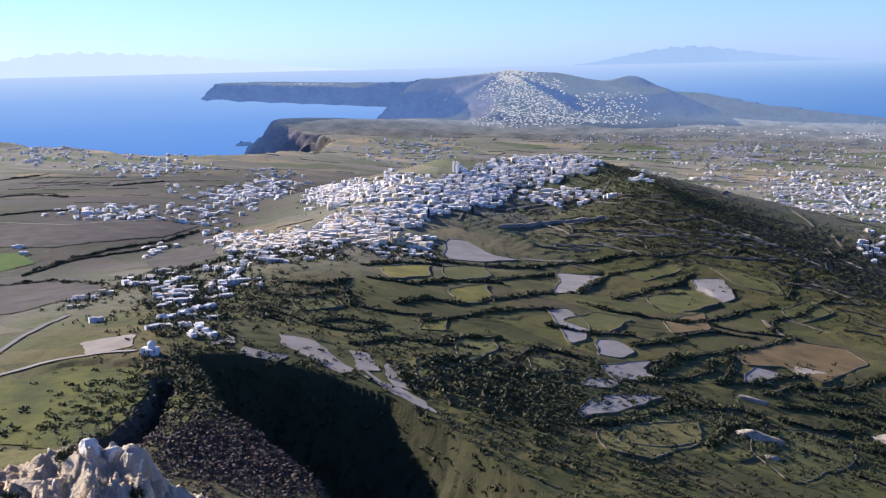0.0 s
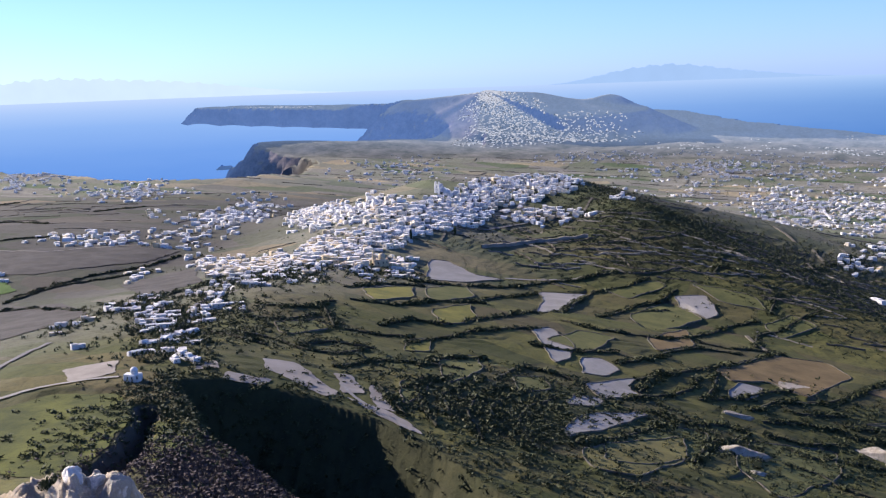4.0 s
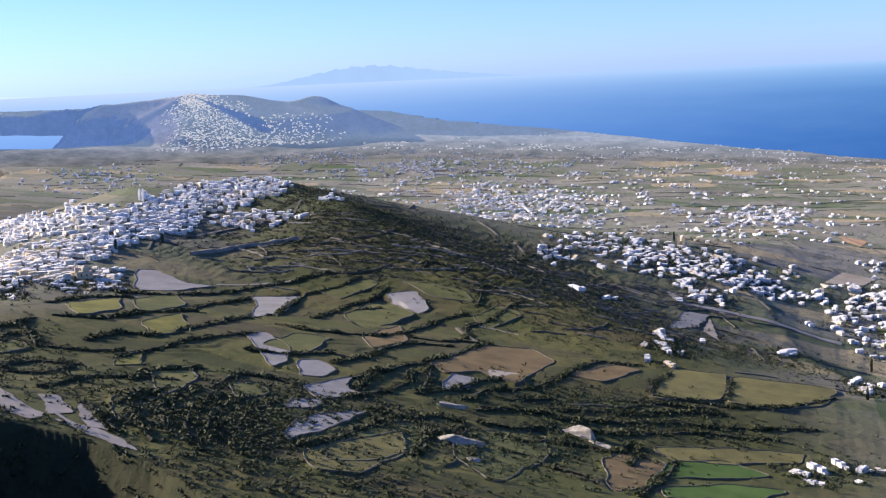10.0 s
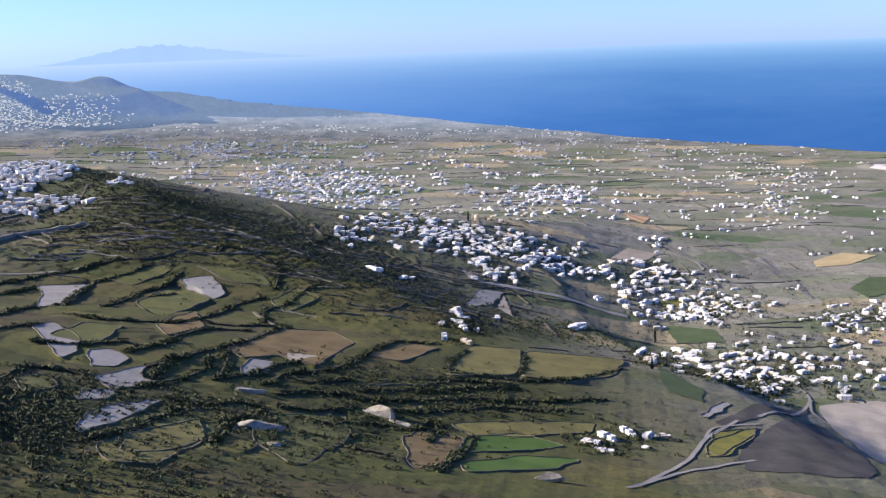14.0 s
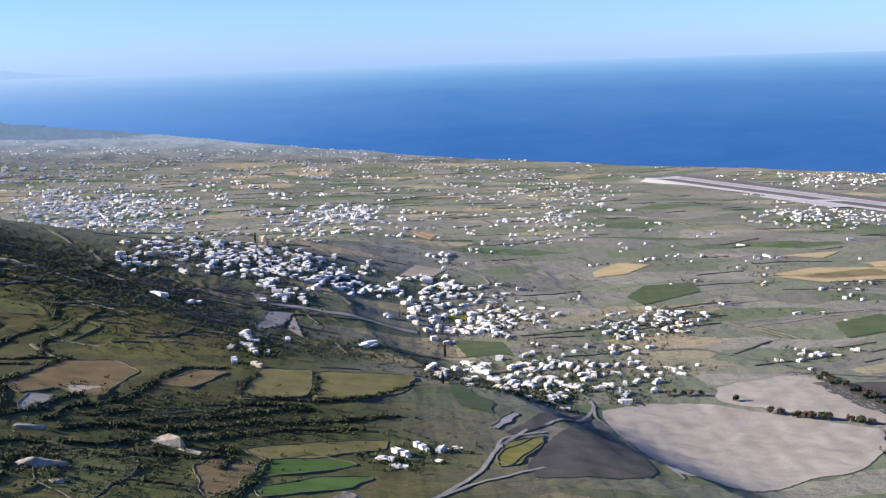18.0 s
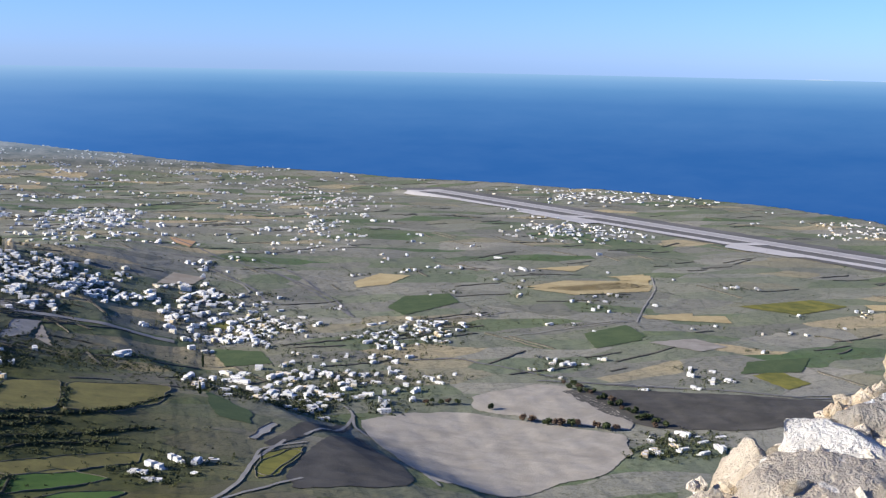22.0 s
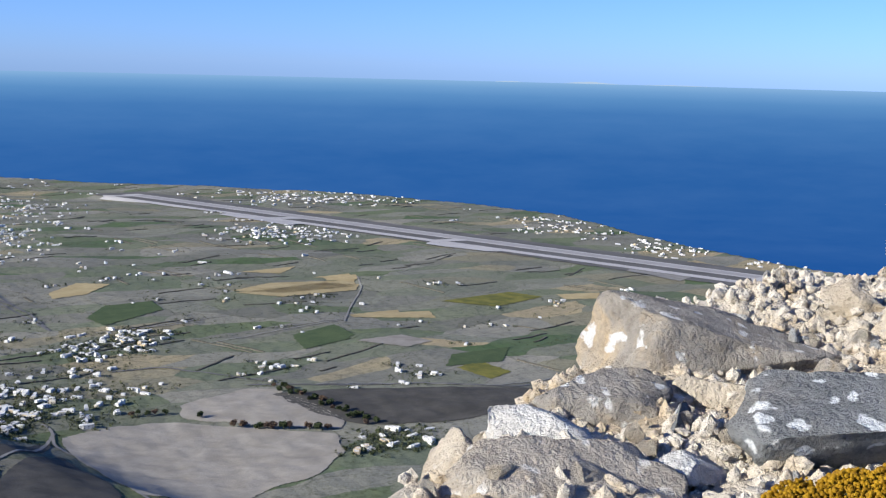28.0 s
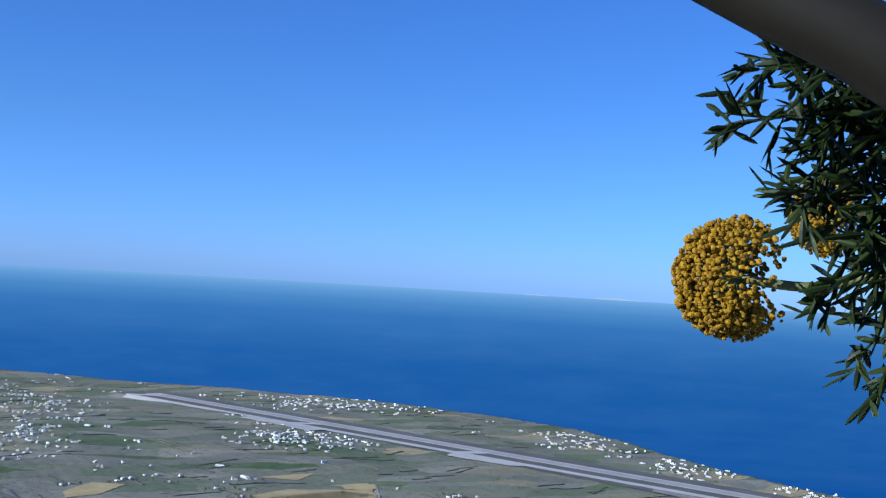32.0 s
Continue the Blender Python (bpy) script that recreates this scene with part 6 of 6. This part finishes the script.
def tuft(head, dist, size, n, material, label, seed):
    """A small bush on the knoll."""
    i, j = int((dist - 4.9) / 0.022), int((head + 56) / 0.12)
    c = np.concatenate([clump(n, 1.0, 0.6, seed + k) * 0.6 + np.array((0.5 * math.cos(k * 2.1), 0.5 * math.sin(k * 2.1), 0)) for k in range(3)])
    mid = c.mean(axis=1, keepdims=True)
    c = mid + (c - mid) * np.array((0.30, 0.30, 0.55))
    v = (c * size).reshape(-1, 3)
    o = new("bush", mesh_of("bush", v, np.arange(len(v)).reshape(-1, 3), material))
    o.location = (float(kx[i, j]), float(ky[i, j]), float(kz[i, j]) - 0.03)
    return tagged(o, label, "bush", "bushes on the knoll")


tuft(-45.2, 5.72, 0.07, 900, KNOLL_TWIG, "dry brown twiggy bush on the knoll", 301)
tuft(-44.0, 5.78, 0.06, 800, KNOLL_TWIG, "dry grey-brown twiggy bush on rock", 305)
tuft(-46.4, 6.65, 0.07, 500, LEAF, "small green bush on the knoll's brow", 309)
tuft(-43.9, 6.55, 0.07, 500, LEAF, "low green plant between knoll rocks", 313)
tuft(-43.6, 6.2, 0.07, 600, LEAF, "dark green cushion plant on rock", 317)
tuft(-49.3, 6.4, 0.08, 700, LEAF, "green bush beside the knoll stones", 321)
tuft(-41.2, 6.3, 0.07, 500, LEAF, "green tuft below the knoll", 325)


# ---- pumice cliffs and crags in the valley ----
def crag(x, y, size, turn, seed, material, label):
    z = float(ground(np.array([x]), np.array([y]))[0])
    return rock(x, y, z - size[2] * 0.12, size, turn, (0, 0, 0), seed, material, label, "outcrop", 0.30)


crag(-186, 792, (62, 30, 30), 8, 202, CHALK, "weathered pale pumice crag with undercut face")
crag(-158, 748, (26, 16, 14), 20, 207, CHALK, "small pale pumice rock below the crag")
crag(-112, 918, (42, 14, 30), -14, 213, CHALK, "bright white pumice cliff in the scrub")
crag(-88, 905, (34, 12, 17), -20, 219, CHALK, "low white pumice cliff end")
crag(24, 782, (40, 18, 16), 5, 223, CHALK, "pale rock bank above a green field")
crag(-205, 905, (34, 12, 12), 4, 229, CHALK, "grey stone bank above a grassy hollow")


# ---- giant fennel beside the lens ----
STEM = grainy("fennel_stem", (0.10, 0.11, 0.03), (0.20, 0.19, 0.06), 20, 120, 0.6, 0, 0.4)
# thick stalk and leaflets are near black: their shade is painted into the colour
SHADED_OLD_STEM = grainy("shaded_old_fennel_stem", (0.014, 0.011, 0.006), (0.03, 0.024, 0.013), 15, 90, 0.7, 0, 0.3)
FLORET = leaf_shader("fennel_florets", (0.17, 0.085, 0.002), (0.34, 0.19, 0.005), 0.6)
FROND = leaf_shader("shaded_fennel_leaflets", (0.006, 0.012, 0.003), (0.034, 0.05, 0.009), 0.5)


def tube(points, radii, sides=10):
    """A bent round stem through points."""
    p = [Vector(q) for q in points]
    v, f = [], []
    for i, q in enumerate(p):
        t = (p[min(i + 1, len(p) - 1)] - p[max(i - 1, 0)]).normalized()
        a = t.orthogonal().normalized()
        b = t.cross(a)
        for j in range(sides):
            w = 2 * math.pi * j / sides
            v.append(q + (a * math.cos(w) + b * math.sin(w)) * radii[i])
    for i in range(len(p) - 1):
        for j in range(sides):
            f.append((i * sides + j, i * sides + (j + 1) % sides, (i + 1) * sides + (j + 1) % sides, (i + 1) * sides + j))
    f += [tuple(range(sides))[::-1], tuple((len(p) - 1) * sides + j for j in range(sides))]
    return v, f


def curve_points(points, n=8):
    """Smooth in-between points (Catmull-Rom)."""
    p = [Vector(points[0])] + [Vector(q) for q in points] + [Vector(points[-1])]
    out = []
    for i in range(1, len(p) - 2):
        for k in range(n):
            u = k / n
            a, b, c, d = p[i - 1], p[i], p[i + 1], p[i + 2]
            out.append(0.5 * ((2 * b) + (c - a) * u + (2 * a - 5 * b + 4 * c - d) * u * u + (3 * b - a - 3 * c + d) * u ** 3))
    return out + [p[-1]]


def stem(parent, points, r0, r1, material, label=""):
    q = curve_points(points)
    v, f = tube(q, [r0 + (r1 - r0) * i / (len(q) - 1) for i in range(len(q))])
    return part("stem", mesh_of("stem", v, f, material, True), None, parent, label)


def umbel(parent, centre, radius, axis, seed, label="yellow globe-shaped flower head"):
    """A globe of many florets on thin rays."""
    g = np.random.default_rng(seed)
    axis = Vector(axis).normalized()
    V, F, RV, RF = [], [], [], []
    pv, pf = ICO[1]
    rays = 0
    while rays < 62:
        d = Vector(g.normal(0, 1, 3)).normalized()
        if d.dot(axis) < -0.45:
            continue
        rays += 1
        tip = Vector(centre) + d * radius * 0.78
        v, f = tube([Vector(centre), tip], [0.0009, 0.0006], 5)
        k = len(RV)
        RV.extend(v)
        RF.extend(tuple(k + i for i in q) for q in f)
        for _ in range(46):
            e = (d + Vector(g.normal(0, 0.24, 3))).normalized()
            s = g.uniform(0.0010, 0.0022) * radius / 0.036
            k = len(V)
            V.extend(pv * s * g.uniform(0.7, 1.3, 3) + np.array(Vector(centre) + e * radius * g.uniform(0.80, 1.04)))
            F.extend(tuple(k + i for i in q) for q in pf)
    head = part("flower_head", mesh_of("flower_head", V, F, FLORET), None, parent, label)
    part("ray_cluster", mesh_of("ray_cluster", RV, RF, STEM), None, head)


def frond(parent, base, tip, width, seed):
    """A feathery leaf of narrow forked leaflets."""
    g = np.random.default_rng(seed)
    b, t = Vector(base), Vector(tip)
    V, F = [], []

    def blade(p, d, length, w):
        d = d.normalized()
        a = d.orthogonal().normalized()
        a.rotate(Matrix.Rotation(g.uniform(0, 3.1), 3, d))
        c = d.cross(a)
        k = len(V)
        for s, ww in ((0, 0.55), (0.45, 1.0), (0.8, 0.7)):
            q = p + d * length * s
            V.extend((q + a * w * ww, q + c * w * ww * 0.45, q - a * w * ww, q - c * w * ww * 0.45))
        V.append(p + d * length)
        for i in range(2):
            for j in range(4):
                F.append((k + i * 4 + j, k + i * 4 + (j + 1) % 4, k + i * 4 + 4 + (j + 1) % 4, k + i * 4 + 4 + j))
        for j in range(4):
            F.append((k + 8 + j, k + 8 + (j + 1) % 4, k + 12))
    axis = t - b
    blade(b, axis, axis.length, 0.0016)
    for i in range(13):
        u = 0.12 + 0.85 * i / 12
        p = b + axis * u
        for _ in range(2):
            d = (axis.normalized() * 0.55 + Vector(g.normal(0, 0.75, 3))).normalized()
            ln = width * (1.05 - 0.6 * u) * g.uniform(0.7, 1.2)
            blade(p, d, ln * 1.25, 0.00085)
            for k in range(4):
                q = p + d * ln * (0.25 + 0.2 * k)
                blade(q, d * 0.8 + Vector(g.normal(0, 0.55, 3)), ln * 0.8 * g.uniform(0.7, 1.2), 0.00095)
    return part("leaf", mesh_of("leaf", V, F, FROND), None, parent, "feathery green leaf of narrow leaflets")


fennel = tagged(new("fennel"), "giant fennel with yellow flower globes and feathery leaves", "plant")
fennel.location = (0.72, 0.36, 478.9)
base = Vector(fennel.location)


def rel(x, y, z):
    return Vector((x, y, z)) - base


stem(fennel, [rel(0.72, 0.36, 478.85), rel(0.71, 0.37, 479.4), rel(0.68, 0.385, 479.9), rel(0.64, 0.40, 480.10), rel(0.60, 0.41, 480.22)], 0.011, 0.006, STEM)
stem(fennel, [rel(0.64, 0.40, 480.09), rel(0.585, 0.45, 480.100), rel(0.555, 0.485, 480.091), rel(0.527, 0.517, 480.094)], 0.0042, 0.0028, STEM)
umbel(fennel, rel(0.525, 0.519, 480.094), 0.037, (-1, 1, -0.1), 1)
stem(fennel, [rel(0.63, 0.405, 480.14), rel(0.59, 0.44, 480.135), rel(0.555, 0.48, 480.134)], 0.004, 0.0025, STEM)
umbel(fennel, rel(0.560, 0.478, 480.134), 0.024, (-1, 1, 0.2), 2, "greenish yellow half-open flower head")
for k, (x, y, z, r) in enumerate(((0.815, 0.64, 479.603, 0.045), (0.845, 0.61, 479.618, 0.043), (0.875, 0.58, 479.628, 0.045), (0.90, 0.55, 479.635, 0.045), (0.795, 0.665, 479.582, 0.036), (0.85, 0.575, 479.585, 0.04))):
    stem(fennel, [rel(0.72, 0.36, 478.9 + 0.03 * k), rel(0.76 + 0.01 * k, 0.47, 479.3), rel(x, y, z)], 0.005, 0.0028, STEM)
    umbel(fennel, rel(x, y, z), r, (0, 0, 1), 10 + k)


def nearer(q):
    """The leafy shoot hangs close to the lens."""
    return tuple(Vector((-0.012, 0, 480.085)).lerp(Vector(q) + Vector((0.007, -0.005, 0.045)), 0.58))


for k, (a, b, w) in enumerate((((0.475, 0.37, 480.14), (0.405, 0.427, 480.123), 0.035), ((0.47, 0.375, 480.16), (0.412, 0.416, 480.150), 0.035), ((0.465, 0.372, 480.12), (0.441, 0.391, 480.03), 0.03),
                                ((0.475, 0.36, 480.11), (0.457, 0.375, 480.012), 0.032), ((0.49, 0.36, 480.15), (0.43, 0.40, 480.09), 0.036), ((0.495, 0.345, 480.13), (0.47, 0.352, 480.03), 0.036),
                                ((0.50, 0.34, 480.17), (0.455, 0.372, 480.14), 0.035), ((0.50, 0.33, 480.12), (0.475, 0.34, 480.06), 0.034), ((0.48, 0.36, 480.18), (0.435, 0.40, 480.17), 0.03))):
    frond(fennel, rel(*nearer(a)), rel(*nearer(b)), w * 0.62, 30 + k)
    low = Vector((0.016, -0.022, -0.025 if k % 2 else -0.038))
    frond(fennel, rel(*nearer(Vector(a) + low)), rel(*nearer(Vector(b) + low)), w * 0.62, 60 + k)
stem(fennel, [rel(0.64, 0.40, 480.05), rel(0.50, 0.27, 480.16), rel(0.33, 0.20, 480.14), rel(*nearer((0.475, 0.37, 480.15)))], 0.004, 0.0025, STEM, "leaf stalk")
old = tagged(new("dry_fennel_stalk"), "thick leaning brownish fennel stalk with shade painted in", "plant")
old.location = (0.48, 0.05, 478.2)
q0 = Vector(old.location)
stem(old, [Vector(p) - q0 for p in ((0.48, 0.05, 478.0), (0.45, 0.05, 479.0), (0.36, 0.06, 479.7), (0.256, 0.1055, 480.075), (0.192, 0.1475, 480.1285), (0.163, 0.1715, 480.148), (0.106, 0.2205, 480.185))], 0.014, 0.0066, SHADED_OLD_STEM)


# ---- ships in the caldera ----
def ship(heading, dist, size, label):
    a = radians(heading)
    p = squash(np.array((math.sin(a) * dist, math.cos(a) * dist, -dist * dist / 12.74e6)))
    k = float(np.linalg.norm(p - np.array((0, 0, 480))) / math.hypot(dist, 480))
    top = new("ship")
    s = size * k
    hull = bmesh.new()
    box(hull, 0, 0, -0.02 * s, s, 0.15 * s, 0.085 * s)
    for v in hull.verts:
        if v.co.x > 0 and v.co.z > 0:
            v.co.x += 0.08 * s
        if v.co.x > 0:
            v.co.y *= 0.25
    part("hull", hull, WHITE, top)
    for i in range(4):
        part("deck", box_mesh("deck", WHITE, (-0.04 * s, 0, 0.065 * s + 0.028 * s * i, s * (0.8 - 0.08 * i), 0.12 * s, 0.026 * s)), None, top)
    part("funnel", box_mesh("funnel", BLUE, (-0.22 * s, 0, 0.175 * s, 0.08 * s, 0.05 * s, 0.06 * s)), None, top, "dark blue funnel")
    top.matrix_basis = Matrix.Translation(p) @ Matrix.Rotation(radians(-heading + 12), 4, "Z")
    return tagged(top, label, "ship")


ship(-37.3, 6650, 110, "white cruise ship anchored off the cliff")
ship(-40.2, 5950, 60, "small white ferry seen end-on in the bay")
